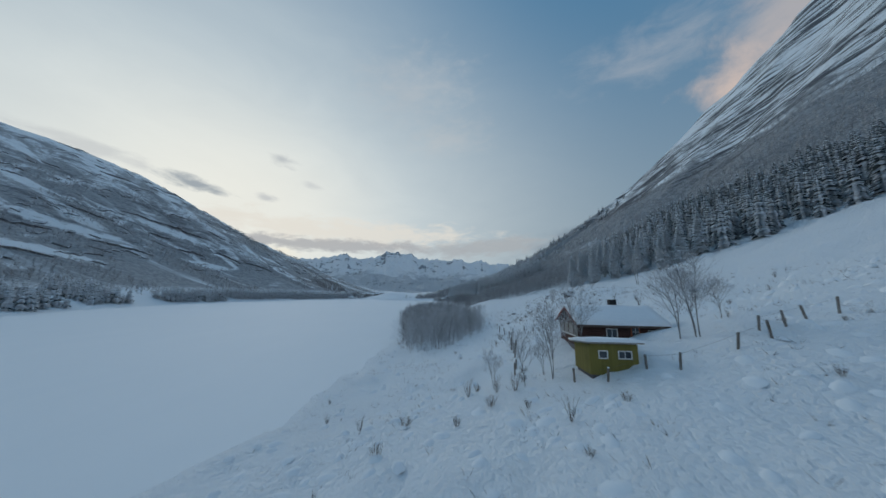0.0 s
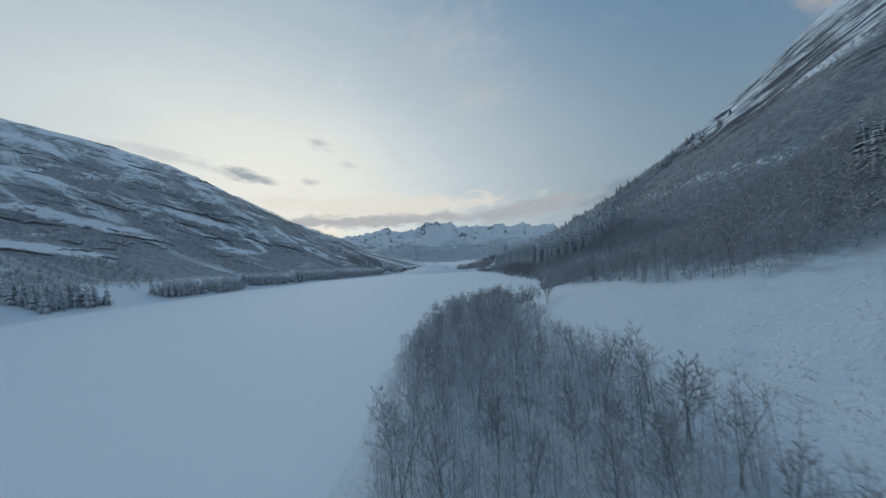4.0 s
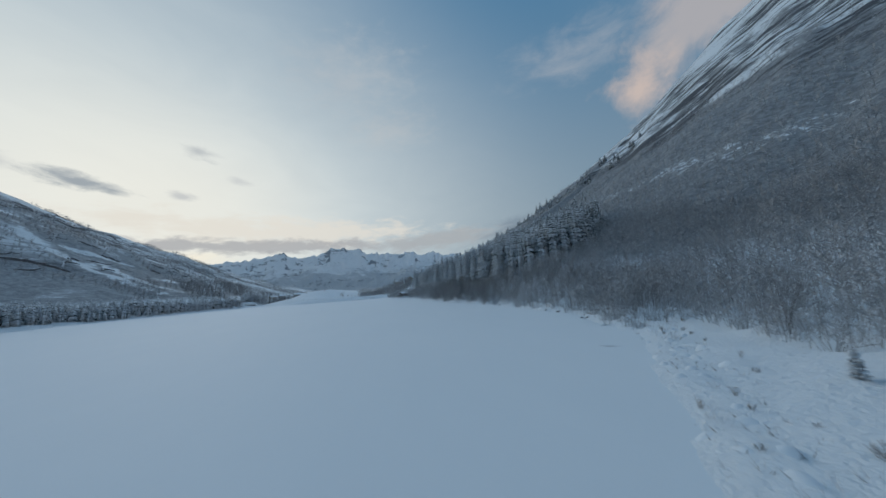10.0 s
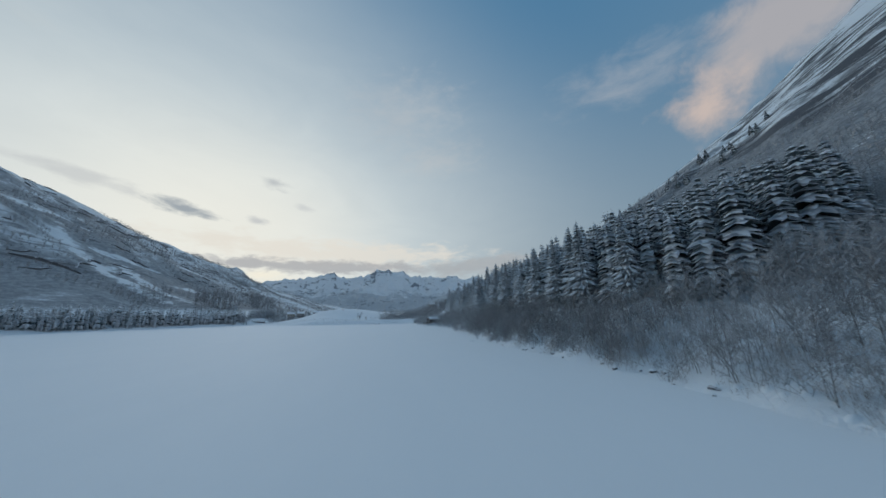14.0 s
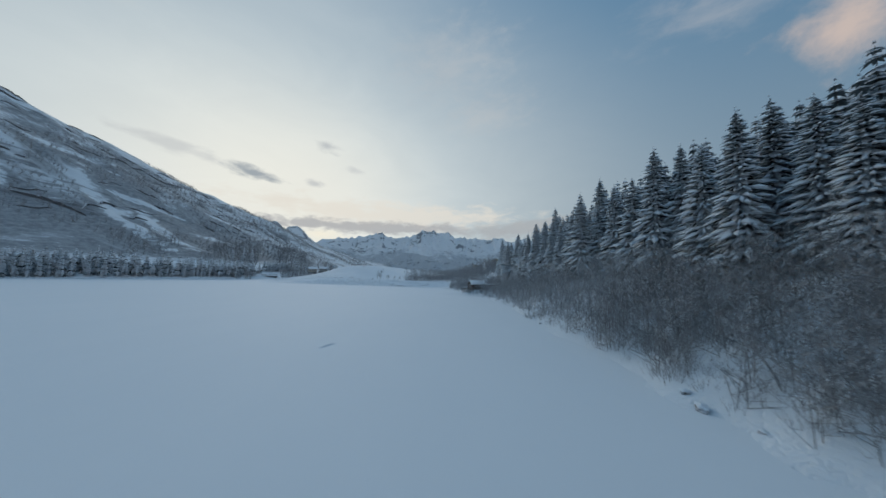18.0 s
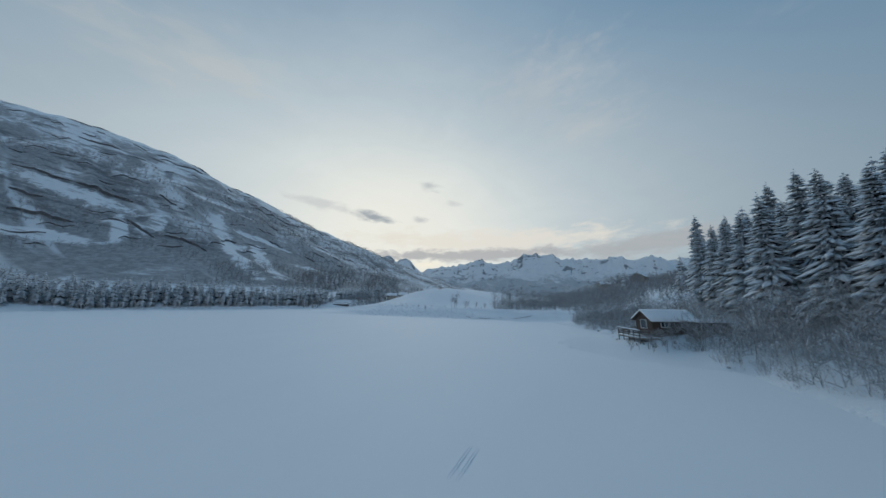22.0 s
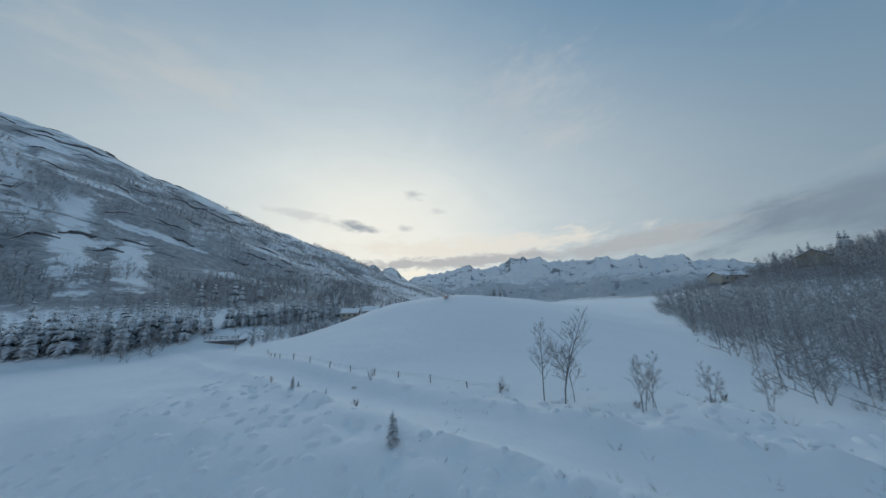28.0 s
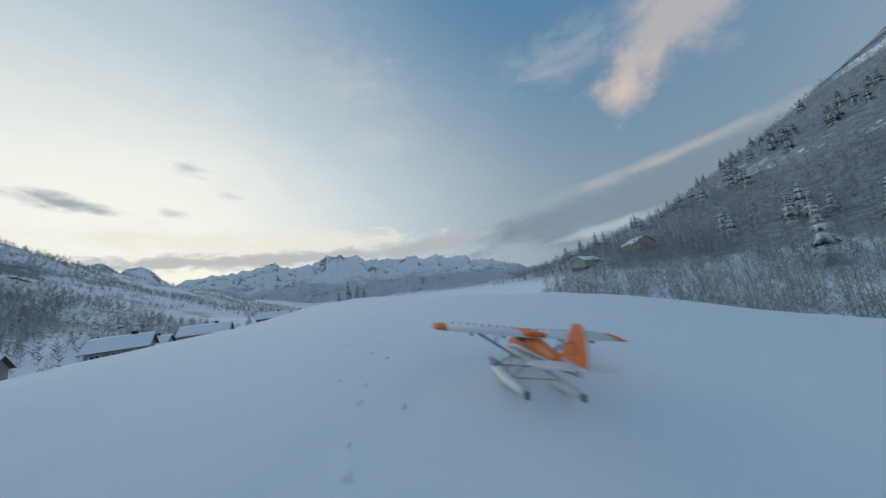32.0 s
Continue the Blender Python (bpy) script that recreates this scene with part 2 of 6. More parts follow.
def ground_material():
    m, gr, bsdf = material("snowy_ground")
    pos = gr.node("ShaderNodeNewGeometry").outputs["Position"]
    px, py, pz = gr.split(pos)
    nz = gr.split(gr.node("ShaderNodeNewGeometry").outputs["Normal"])[2]
    mid = gr.noise(pos, 0.09, 5, 0.6)
    fine = gr.noise(pos, 1.3, 6, 0.65)
    snow = gr.mix(mid, SNOW_A, SNOW_B)
    # heather and stones that stick out near the shore
    tuft = gr.math("MULTIPLY", gr.ramp(gr.noise(pos, 2.6, 5, 0.75, 0.6), 0.60, 0.72), gr.ramp(gr.noise(pos, 0.16, 3, 0.5), 0.48, 0.64))
    low = gr.math("MULTIPLY", gr.ramp(pz, 0.25, 1.0), gr.ramp(pz, 40, 25))
    low = gr.math("MULTIPLY", low, gr.ramp(py, 425, 405))
    snow = gr.mix(gr.math("MULTIPLY", gr.math("MULTIPLY", tuft, low), 0.55), snow, (0.16, 0.14, 0.12, 1))
    # scrub cover of the slopes
    scrub_n = gr.noise(gr.combine(gr.math("MULTIPLY", px, 1.0), gr.math("MULTIPLY", py, 1.0), gr.math("MULTIPLY", pz, 0.8)), 0.026, 7, 0.66, 0.5)
    scrub_f = gr.noise(pos, 0.28, 5, 0.78)
    line = gr.math("ADD", gr.math("MULTIPLY", gr.ramp(px, -80, 90), 50.0), 125.0)
    rel = gr.math("DIVIDE", pz, line)
    scrub = gr.math("SUBTRACT", gr.math("ADD", gr.math("MULTIPLY", scrub_n, 1.5), gr.math("MULTIPLY", scrub_f, 0.55)), gr.math("ADD", 0.62, gr.math("MULTIPLY", rel, 0.22)))
    hill = gr.math("MULTIPLY", gr.ramp(py, 402, 418), gr.math("MULTIPLY", gr.ramp(px, 60, 44), gr.ramp(px, -95, -75)))
    # the east mountain: wooded foot, broken snow band, scrub, white upper slabs
    east = gr.ramp(px, 60, 110)
    lift = gr.math("ADD", pz, gr.math("MULTIPLY", gr.math("SUBTRACT", scrub_n, 0.5), 55.0))
    gap = gr.math("MULTIPLY", gr.ramp(gr.math("ABSOLUTE", gr.math("SUBTRACT", lift, 58.0)), 11, 4), gr.ramp(scrub_f, 0.62, 0.40))
    cover = gr.math("SUBTRACT", gr.math("MULTIPLY", gr.ramp(lift, 142, 124), 0.5), gr.math("ADD", 0.12, gr.math("MULTIPLY", gap, 0.6)))
    scrub = gr.math("ADD", scrub, gr.math("MULTIPLY", cover, east))
    scrub = gr.math("MULTIPLY", gr.ramp(scrub, 0.0, 0.22), gr.math("MULTIPLY", gr.ramp(gr.math("ADD", pz, gr.math("MULTIPLY", gr.math("SUBTRACT", scrub_f, 0.5), 14.0)), 10, 14), gr.math("SUBTRACT", 1.0, hill)))
    first_slope = gr.math("MULTIPLY", gr.ramp(py, 100, 76), gr.math("MULTIPLY", gr.ramp(px, 106, 84), gr.ramp(px, -100, -60)))
    scrub = gr.math("MULTIPLY", scrub, gr.math("SUBTRACT", 1.0, first_slope))
    chute = gr.noise(gr.combine(gr.math("MULTIPLY", py, 0.021), gr.math("MULTIPLY", pz, 0.006), 3.0), 1.0, 4, 0.6, 0.5)
    chute = gr.math("MULTIPLY", gr.ramp(chute, 0.56, 0.64), gr.ramp(px, -100, -160))
    scrub = gr.math("MULTIPLY", scrub, gr.math("SUBTRACT", 1.0, gr.math("MULTIPLY", chute, 0.85)))
    scrub = gr.math("MULTIPLY", scrub, gr.math("SUBTRACT", 1.0, gr.math("MULTIPLY", gr.ramp(px, -120, -170), 0.1)))
    # wind-swept snow fields and gullies of the west mountain
    edge_n = gr.math("MULTIPLY", gr.math("SUBTRACT", gr.noise(pos, 0.10, 6, 0.75), 0.5), 5.0)
    white = None
    for cy_, cz_, along, across, turn_ in SNOWFIELDS:
        ca, sa = math.cos(turn_), math.sin(turn_)
        ey, ez = gr.math("SUBTRACT", py, cy_), gr.math("SUBTRACT", pz, cz_)
        u_ = gr.math("DIVIDE", gr.math("ADD", gr.math("MULTIPLY", ey, ca), gr.math("MULTIPLY", ez, sa)), along)
        v_ = gr.math("DIVIDE", gr.math("SUBTRACT", gr.math("MULTIPLY", ez, ca), gr.math("MULTIPLY", ey, sa)), across)
        r_ = gr.math("ADD", gr.math("MULTIPLY", u_, u_), gr.math("MULTIPLY", v_, v_))
        f_ = gr.ramp(gr.math("ADD", gr.math("SUBTRACT", 1.0, r_), edge_n), -0.1, 0.5)
        white = f_ if white is None else gr.math("MAXIMUM", white, f_)
    white = gr.math("MULTIPLY", white, gr.ramp(px, -110, -135))
    scrub = gr.math("MULTIPLY", scrub, gr.math("SUBTRACT", 1.0, gr.math("MULTIPLY", white, 0.93)))
    open_land = gr.math("MULTIPLY", gr.ramp(py, 520, 680), gr.math("MULTIPLY", gr.ramp(px, 260, 60), gr.ramp(gr.noise(pos, 0.03, 5, 0.7), 0.36, 0.52)))
    scrub = gr.math("MULTIPLY", scrub, gr.math("SUBTRACT", 1.0, gr.math("MULTIPLY", open_land, 0.85)))
    brown = gr.mix(gr.ramp(scrub_f, 0.3, 0.75), (0.085, 0.09, 0.098, 1), (0.36, 0.385, 0.41, 1))
    col = gr.mix(gr.math("MULTIPLY", scrub, 0.9), snow, brown)
    # bare ledges in slanting bands
    band = gr.math("ADD", pz, gr.math("MULTIPLY", py, 0.42))
    strata = gr.noise(gr.combine(gr.math("MULTIPLY", px, 0.016), gr.math("MULTIPLY", py, 0.016), gr.math("MULTIPLY", band, 0.17)), 1.0, 7, 0.68, 0.3)
    patch = gr.noise(pos, 0.011, 3, 0.55)
    steep = gr.ramp(nz, 0.90, 0.66)
    ledge = gr.math("ADD", gr.math("ADD", strata, gr.math("MULTIPLY", gr.math("SUBTRACT", patch, 0.5), 0.35)), gr.math("SUBTRACT", gr.math("MULTIPLY", steep, 0.10), gr.math("MULTIPLY", east, 0.018)))
    ledge = gr.math("MULTIPLY", gr.ramp(ledge, 0.585, 0.635), gr.math("MULTIPLY", gr.ramp(pz, 18, 60), gr.math("ADD", 0.55, gr.math("MULTIPLY", gr.ramp(px, -60, 60), 0.45))))
    ledge = gr.math("MULTIPLY", ledge, gr.math("SUBTRACT", 1.0, gr.math("MULTIPLY", east, gr.ramp(lift, 138, 100))))
    stone = gr.mix(fine, (0.05, 0.055, 0.065, 1), (0.15, 0.16, 0.18, 1))
    col = gr.mix(ledge, col, stone)
    gr.put(col, bsdf.inputs["Base Color"])
    bsdf.inputs["Roughness"].default_value = 0.85
    tussock = gr.noise(pos, 2.4, 4, 0.6, 0.3)
    h = gr.math("ADD", gr.math("ADD", gr.math("MULTIPLY", fine, gr.math("ADD", 0.07, gr.math("MULTIPLY", gr.ramp(py, 424, 405), 0.25))), gr.math("MULTIPLY", tussock, gr.math("ADD", gr.math("MULTIPLY", gr.ramp(py, 424, 405), 0.5), gr.math("MULTIPLY", gr.ramp(py, 150, 120), 0.4)))), gr.math("ADD", gr.math("MULTIPLY", mid, 1.0), gr.math("MULTIPLY", ledge, -2.5)))
    bump(gr, bsdf, h, 0.7, 0.6)
    return m


def lake_material():
    m, gr, bsdf = material("lake_snow")
    pos = gr.node("ShaderNodeNewGeometry").outputs["Position"]
    wind = gr.noise(gr.vmath("MULTIPLY", pos, (0.5, 0.16, 1)), 0.35, 5, 0.6, 0.4)
    big = gr.noise(pos, 0.015, 3, 0.5)
    col = gr.mix(gr.math("ADD", gr.math("MULTIPLY", wind, 0.5), gr.math("MULTIPLY", big, 0.5)), (0.77, 0.84, 0.89, 1), (0.86, 0.91, 0.94, 1))
    gr.put(col, bsdf.inputs["Base Color"])
    bsdf.inputs["Roughness"].default_value = 0.75
    bump(gr, bsdf, gr.math("ADD", wind, gr.math("MULTIPLY", gr.noise(pos, 5, 4, 0.6), 0.12)), 0.25, 0.12)
    return m


def alpine_material():
    m, gr, bsdf = material("alpine_snow")
    geo = gr.node("ShaderNodeNewGeometry")
    pos = geo.outputs["Position"]
    pz = gr.split(pos)[2]
    nz = gr.split(geo.outputs["Normal"])[2]
    a = gr.noise(pos, 0.004, 7, 0.65, 0.4)
    b = gr.noise(gr.vmath("MULTIPLY", pos, (1, 1, 2.2)), 0.012, 6, 0.7)
    rocks = gr.math("ADD", gr.math("ADD", gr.math("MULTIPLY", a, 0.6), gr.math("MULTIPLY", b, 0.55)), gr.math("ADD", gr.math("MULTIPLY", gr.ramp(nz, 0.85, 0.45), 0.22), gr.math("MULTIPLY", gr.ramp(pz, 520, 660), 0.05)))
    rocks = gr.math("MULTIPLY", gr.ramp(rocks, 0.63, 0.70), 0.75)
    col = gr.mix(rocks, (0.86, 0.91, 0.95, 1), (0.10, 0.13, 0.17, 1))
    # birch woods on the lower flanks, thinning upwards in tongues; blue haze mixed into their colour
    tongue = gr.math("ADD", pz, gr.math("MULTIPLY", gr.math("SUBTRACT", gr.noise(pos, 0.006, 6, 0.7, 0.6), 0.5), 620.0))
    col = gr.mix(gr.math("MULTIPLY", gr.ramp(tongue, 320, 170), 0.5), col, gr.mix(b, (0.13, 0.17, 0.21, 1), (0.36, 0.42, 0.47, 1)))
    gr.put(col, bsdf.inputs["Base Color"])
    bsdf.inputs["Roughness"].default_value = 0.9
    bump(gr, bsdf, gr.math("ADD", b, gr.math("MULTIPLY", a, 2.0)), 0.9, 45)
    return m


M_GROUND, M_LAKE, M_ALPINE = ground_material(), lake_material(), alpine_material()
M_SNOW = plain("laid_snow", (0.74, 0.81, 0.87), (0.85, 0.90, 0.93), 3.0, 0.8, 0, 0.35, 0.03)
M_NEEDLE = plain("spruce_needles", (0.045, 0.063, 0.068), (0.15, 0.18, 0.185), 3.0, 0.75, 0, 0.5, 0.03, snow=0.8)
M_SPRUCE_BARK = plain("spruce_bark", (0.05, 0.042, 0.036), (0.14, 0.12, 0.10), 6.0, 0.9, 0, 0.6, 0.02, (1, 1, 0.3))
M_BIRCH_BARK = plain("birch_bark", (0.10, 0.098, 0.098), (0.32, 0.325, 0.33), 7.0, 0.85, 0, 0.4, 0.01, (1, 1, 0.4), snow=0.5)
M_TWIG = plain("bare_twigs", (0.15, 0.15, 0.155), (0.40, 0.41, 0.42), 2.2, 0.85, 0, 0.3, 0.01, snow=0.5)
M_FROST = plain("frosted_twigs", (0.24, 0.25, 0.265), (0.54, 0.56, 0.58), 2.2, 0.85, 0, 0.3, 0.01, snow=0.65)
M_RIME = plain("rimed_twigs", (0.32, 0.33, 0.34), (0.66, 0.68, 0.70), 1.2, 0.85, 0, 0.3, 0.01, snow=0.7)
M_BROWN_TWIG = plain("brown_twigs", (0.07, 0.055, 0.045), (0.20, 0.165, 0.14), 2.2, 0.9, 0, 0.3, 0.01, snow=0.35)
M_ROCK = plain("grey_rock", (0.05, 0.052, 0.058), (0.17, 0.17, 0.18), 2.5, 0.85, 0, 0.8, 0.08, snow=0.8)
M_POST = plain("weathered_wood", (0.09, 0.08, 0.07), (0.24, 0.22, 0.20), 9.0, 0.9, 0, 0.5, 0.01, (1, 1, 0.15), snow=0.4)
M_YELLOW = plain("ochre_paint", (0.13, 0.115, 0.02), (0.22, 0.19, 0.045), 6.0, 0.8, 0, 0.4, 0.008, (1, 1, 0.1))
M_LOG = plain("dark_logs", (0.030, 0.016, 0.013), (0.095, 0.042, 0.032), 5.0, 0.85, 0, 0.5, 0.015, (0.2, 1, 1))
M_RED = plain("red_paint", (0.13, 0.022, 0.016), (0.24, 0.05, 0.035), 6.0, 0.75, 0, 0.3, 0.006)
M_DOOR = plain("orange_door_paint", (0.20, 0.055, 0.022), (0.32, 0.095, 0.04), 6.0, 0.7, 0, 0.3, 0.006, (1, 1, 0.15))
M_WHITE = plain("white_paint", (0.55, 0.56, 0.56), (0.74, 0.75, 0.75), 8.0, 0.6, 0, 0.2, 0.004)
M_GREYWALL = plain("grey_boards", (0.20, 0.20, 0.19), (0.36, 0.35, 0.33), 6.0, 0.8, 0, 0.3, 0.008, (1, 1, 0.1))
M_CREAM = plain("cream_wall", (0.36, 0.33, 0.26), (0.5, 0.46, 0.38), 4.0, 0.8, 0, 0.3, 0.008, (1, 1, 0.2))
M_BROWNWALL = plain("stained_boards", (0.055, 0.038, 0.03), (0.13, 0.09, 0.07), 6.0, 0.8, 0, 0.4, 0.01, (1, 1, 0.12))
M_DARKMETAL = plain("black_metal", (0.012, 0.012, 0.013), (0.04, 0.04, 0.042), 8.0, 0.5, 0.6, 0.2, 0.004)
M_WIRE = plain("fence_wire", (0.10, 0.10, 0.10), (0.2, 0.2, 0.2), 8.0, 0.5, 0.8, 0.1, 0.002)


def pane_material():
    m, gr, bsdf = material("window_glass")
    bsdf.inputs["Base Color"].default_value = (0.03, 0.04, 0.05, 1)
    bsdf.inputs["Roughness"].default_value = 0.06
    bsdf.inputs["Specular IOR Level"].default_value = 0.8
    return m


M_PANE = pane_material()

# ---- the lie of the land ----
def smooth(a, b, v):
    s = np.clip((v - a) / (b - a), 0, 1)
    return s * s * (3 - 2 * s)


SHORE_Y = [-900, -60, 17, 26, 60, 110, 120, 132, 140, 149, 160, 169, 178, 200, 240, 270, 300, 340, 365, 385, 402, 412, 418, 425]
SHORE_X = [-60, -24, -14, -10, -3, -4.5, -3.5, 1.0, 5.5, 12.6, 24.4, 35, 45, 55, 56, 51.5, 51.5, 52, 49, 45, 39, 33, 22, -40]
LEFT_Y = [-900, 121, 180, 295, 335, 372, 390, 405, 430, 465, 700, 1500]
LEFT_X = [-120, -142, -163, -156, -143, -136, -130, -118, -97, -75, -60, 0]
RIDGE_L_Y = [-900, 200, 420, 500, 540, 585, 645, 720, 800, 870, 1000, 1300, 1800]
RIDGE_L_Z = [300, 272, 252, 246, 238, 213, 188, 158, 130, 107, 56, 22, 12]
RIDGE_R_Y = [-900, 0, 234, 300, 370, 440, 490, 530, 590, 650, 700, 800, 1000, 1800]
RIDGE_R_Z = [620, 560, 390, 328, 275, 222, 194, 164, 116, 66, 36, 16, 8, 8]


ROAD_X = [-90, -60, -38, -28, -12, 2.7, 12, 30]
ROAD_Y = [456, 443, 433.5, 429.5, 424.6, 420.8, 418.3, 414]


def fractal(x, y, size, octaves, seed):
    """Smooth value noise from summed sines, about -1 to 1."""
    out, amp, total = 0 * x, 1.0, 0.0
    for k in range(octaves):
        for j in range(3):
            a = seed * 1.7 + k * 2.4 + j * 2.1
            u = (x * math.cos(a) + y * math.sin(a)) / size * 2 ** k
            v = (-x * math.sin(a) + y * math.cos(a)) / size * 2 ** k
            out = out + amp * np.sin(5.1 * u + seed + 3 * j + 1.3 * np.sin(2.9 * v + k)) / 3
        total += amp
        amp *= 0.55
    return out / total * 1.6


def shore_x(y):
    return np.interp(y, SHORE_Y, SHORE_X) + 0.5 * np.sin(y / 3.1) + 0.3 * np.sin(y / 1.3 + 1)


KNOLLS = [(36, 56, 9, 9, 2.2), (20, 27, 12, 12, 1.0), (26, 69, 8, 9, -1.6), (23, 123, 7, 22, -2.4), (76, 145, 24, 26, -4.5)]


def land(x, y):
    """Height of the ground; the frozen lake lies at zero."""
    x, y = np.asarray(x, float), np.asarray(y, float)
    # right bank and mountain
    xs = shore_x(y)
    d = np.maximum(x - xs, 0)
    far = np.maximum(600 - 0.4 * y - xs, 60)
    top = np.interp(y, RIDGE_R_Y, RIDGE_R_Z)
    u = d / far
    crest = np.minimum(u, 1)
    h = top * (0.045 * crest + 0.955 * crest ** 1.6) - 0.25 * top * np.maximum(u - 1, 0)
    h += (0.25 + 1.0 * smooth(170, 195, y)) * smooth(0, 6, d) * (1 - smooth(395, 418, y))
    h += 6.0 * smooth(0, 19, d) * smooth(195, 232, y) * (1 - smooth(335, 372, y)) + 2.2 * smooth(6, 22, d) * smooth(335, 372, y) * (1 - smooth(395, 418, y))
    rough = smooth(60, 260, d) * (1 - 0.75 * smooth(0.7, 1.0, u)) * (1 - smooth(1.2, 2, u))
    h += rough * (9 * fractal(x, y, 190, 3, 1.0) + 3.5 * fractal(x * 0.6 + 0.8 * y, y * 0.4 - x * 0.5, 45, 3, 2.0))
    # left shore and mountain
    xl = np.interp(y, LEFT_Y, LEFT_X) + 2 * np.sin(y / 23) + 1.2 * np.sin(y / 9)
    d2 = np.maximum(xl - x, 0)
    far2 = np.maximum(xl + 800 - 0.5 * y, 60)
    top2 = np.interp(y, RIDGE_L_Y, RIDGE_L_Z)
    u2 = d2 / far2
    c2 = np.minimum(u2, 1)
    h2 = top2 * (0.12 * c2 + 0.88 * smooth(-0.15, 1.12, c2) ** 1.25) - 0.2 * top2 * np.maximum(u2 - 1, 0) + 1.5 * smooth(0, 25, d2)
    h2 -= 0.015 * top2
    rough2 = smooth(40, 200, d2) * (1 - 0.7 * smooth(0.7, 1.0, u2)) * (1 - smooth(1.3, 2, u2))
    h2 += rough2 * (7 * fractal(x, y, 150, 3, 3.0) + 2.6 * fractal(x + 0.5 * y, 1.8 * y - 0.4 * x, 40, 3, 4.0))
    h2 = np.where(d2 > 0, np.maximum(h2, 0), 0)
    out = np.where(d > 0, np.maximum(h, 0), h2)
    # the end of the lake: road bank, field on a low hill, valley behind
    bank = 2.6 * smooth(411, 419, y) * smooth(-60, -25, x)
    field = 8.9 * smooth(424, 462, y + 0.12 * x) * smooth(-90, -15, x) * (1 - 0.55 * smooth(500, 640, y)) * (1 - 0.93 * smooth(-18, 31, x))
    valley = 4.0 * smooth(470, 620, y) + 4 * smooth(600, 1200, y)
    end = bank + field + valley
    end += 0.35 * fractal(x, y, 26, 2, 6.0) * smooth(419, 430, y)
    blend = smooth(406, 424, y)
    side = np.maximum(x - 42, 0)
    far_b = np.maximum(600 - 0.4 * y - 42, 60)
    up = top * (0.08 * np.minimum(side / far_b, 1) + 0.92 * np.minimum(side / far_b, 1) ** 1.5) - 0.25 * top * np.maximum(side / far_b - 1, 0)
    right = np.maximum(end + up + (side > 0) * rough * 5 * fractal(x, y, 120, 3, 1.0), 0)
    left_side = np.where(d2 > 0, np.maximum(h2, end), end)
    behind = np.where(x > 30, right, left_side)
    out = out * (1 - blend) + behind * blend
    out = out + 6.5 * np.exp(-((x - 76) / 24) ** 2 - ((y - 530) / 30) ** 2)
    out = out + 1.5 * np.exp(-((x - 47.5) / 4.5) ** 2 - ((y - 372.5) / 4.5) ** 2)
    # knolls and hollows of the first slope and the meadow
    for cx, cy, rx, ry, dz in KNOLLS:
        out = out + dz * np.exp(-((x - cx) / rx) ** 2 - ((y - cy) / ry) ** 2) * smooth(0, 8, d)
    return out


def relief(x, y):
    """Small humps of the snow cover near the way."""
    xs = shore_x(y)
    d = x - xs
    humps = np.abs(fractal(x, y, 6.5, 3, 7.0)) * 0.55 + fractal(x, y, 2.6, 3, 8.0) * 0.20 - 0.15
    near = smooth(0.5, 5, d) * (1 - smooth(80, 130, d)) * (1 - smooth(395, 412, y))
    edge = np.exp(-((d - 1.2) / 1.6) ** 2) * (0.25 + 0.22 * fractal(x, y, 4, 3, 9.0)) * (1 - smooth(395, 412, y))
    fieldr = smooth(419, 424, y) * (0.07 * fractal(x, y, 7, 3, 5.0) + 0.035 * fractal(x, y, 2.6, 2, 5.5))
    roadside = smooth(412, 416, y) * (1 - smooth(426, 429, y)) * smooth(-60, -30, x) * (0.34 * fractal(x, y, 3.2, 3, 5.7) + 0.2 * np.abs(fractal(x, y, 4.6, 2, 6.7)))
    off = 0.94 * (y - np.interp(x, ROAD_X, ROAD_Y))
    along = smooth(-88, -78, x) * (1 - smooth(24, 34, x))
    track = along * (0.42 * np.exp(-((np.abs(off) - 2.5) / 0.65) ** 2) * (1 + 0.5 * fractal(x, y, 2.2, 2, 5.9)) - 0.3 * np.exp(-(off / 1.8) ** 4))
    path_d = d - np.interp(y, [95, 118, 150, 200], [2.2, 3.2, 4.6, 6.0]) - 0.3 * np.sin(y / 7)
    path = smooth(88, 104, y) * (1 - smooth(180, 192, y)) * (0.22 * np.exp(-((np.abs(path_d) - 1.5) / 0.5) ** 2) - 0.2 * np.exp(-(path_d / 1.1) ** 4))
    near = near * (1 - smooth(88, 104, y) * (1 - smooth(180, 192, y)) * np.exp(-(path_d / 1.6) ** 4))
    near = near * (1 - 0.85 * smooth(96, 106, y) * (1 - smooth(148, 160, y)) * smooth(13, 18, d))
    return path + near * humps + edge + fieldr + roadside * (1 - along * np.exp(-(off / 2.6) ** 4)) + track


# ---- mesh helpers ----
def part(name, bm, mat, parent, label=""):
    """Links a bmesh as one mesh object under a thing or a part."""
    me = bpy.data.meshes.new(name)
    bm.normal_update()
    bm.to_mesh(me)
    bm.free()
    me.materials.append(mat)
    ob = new(name, me)
    ob.parent = parent
    if label:
        ob["label"] = label
    return ob


def anchor(name, x, y, z, turn=0.0, label="", category="", group="", kind=""):
    ob = new(name)
    ob.empty_display_size = 0.3
    ob.matrix_basis = pose(x, y, z, 0, 0, turn)
    return tagged(ob, label, category, group, kind)


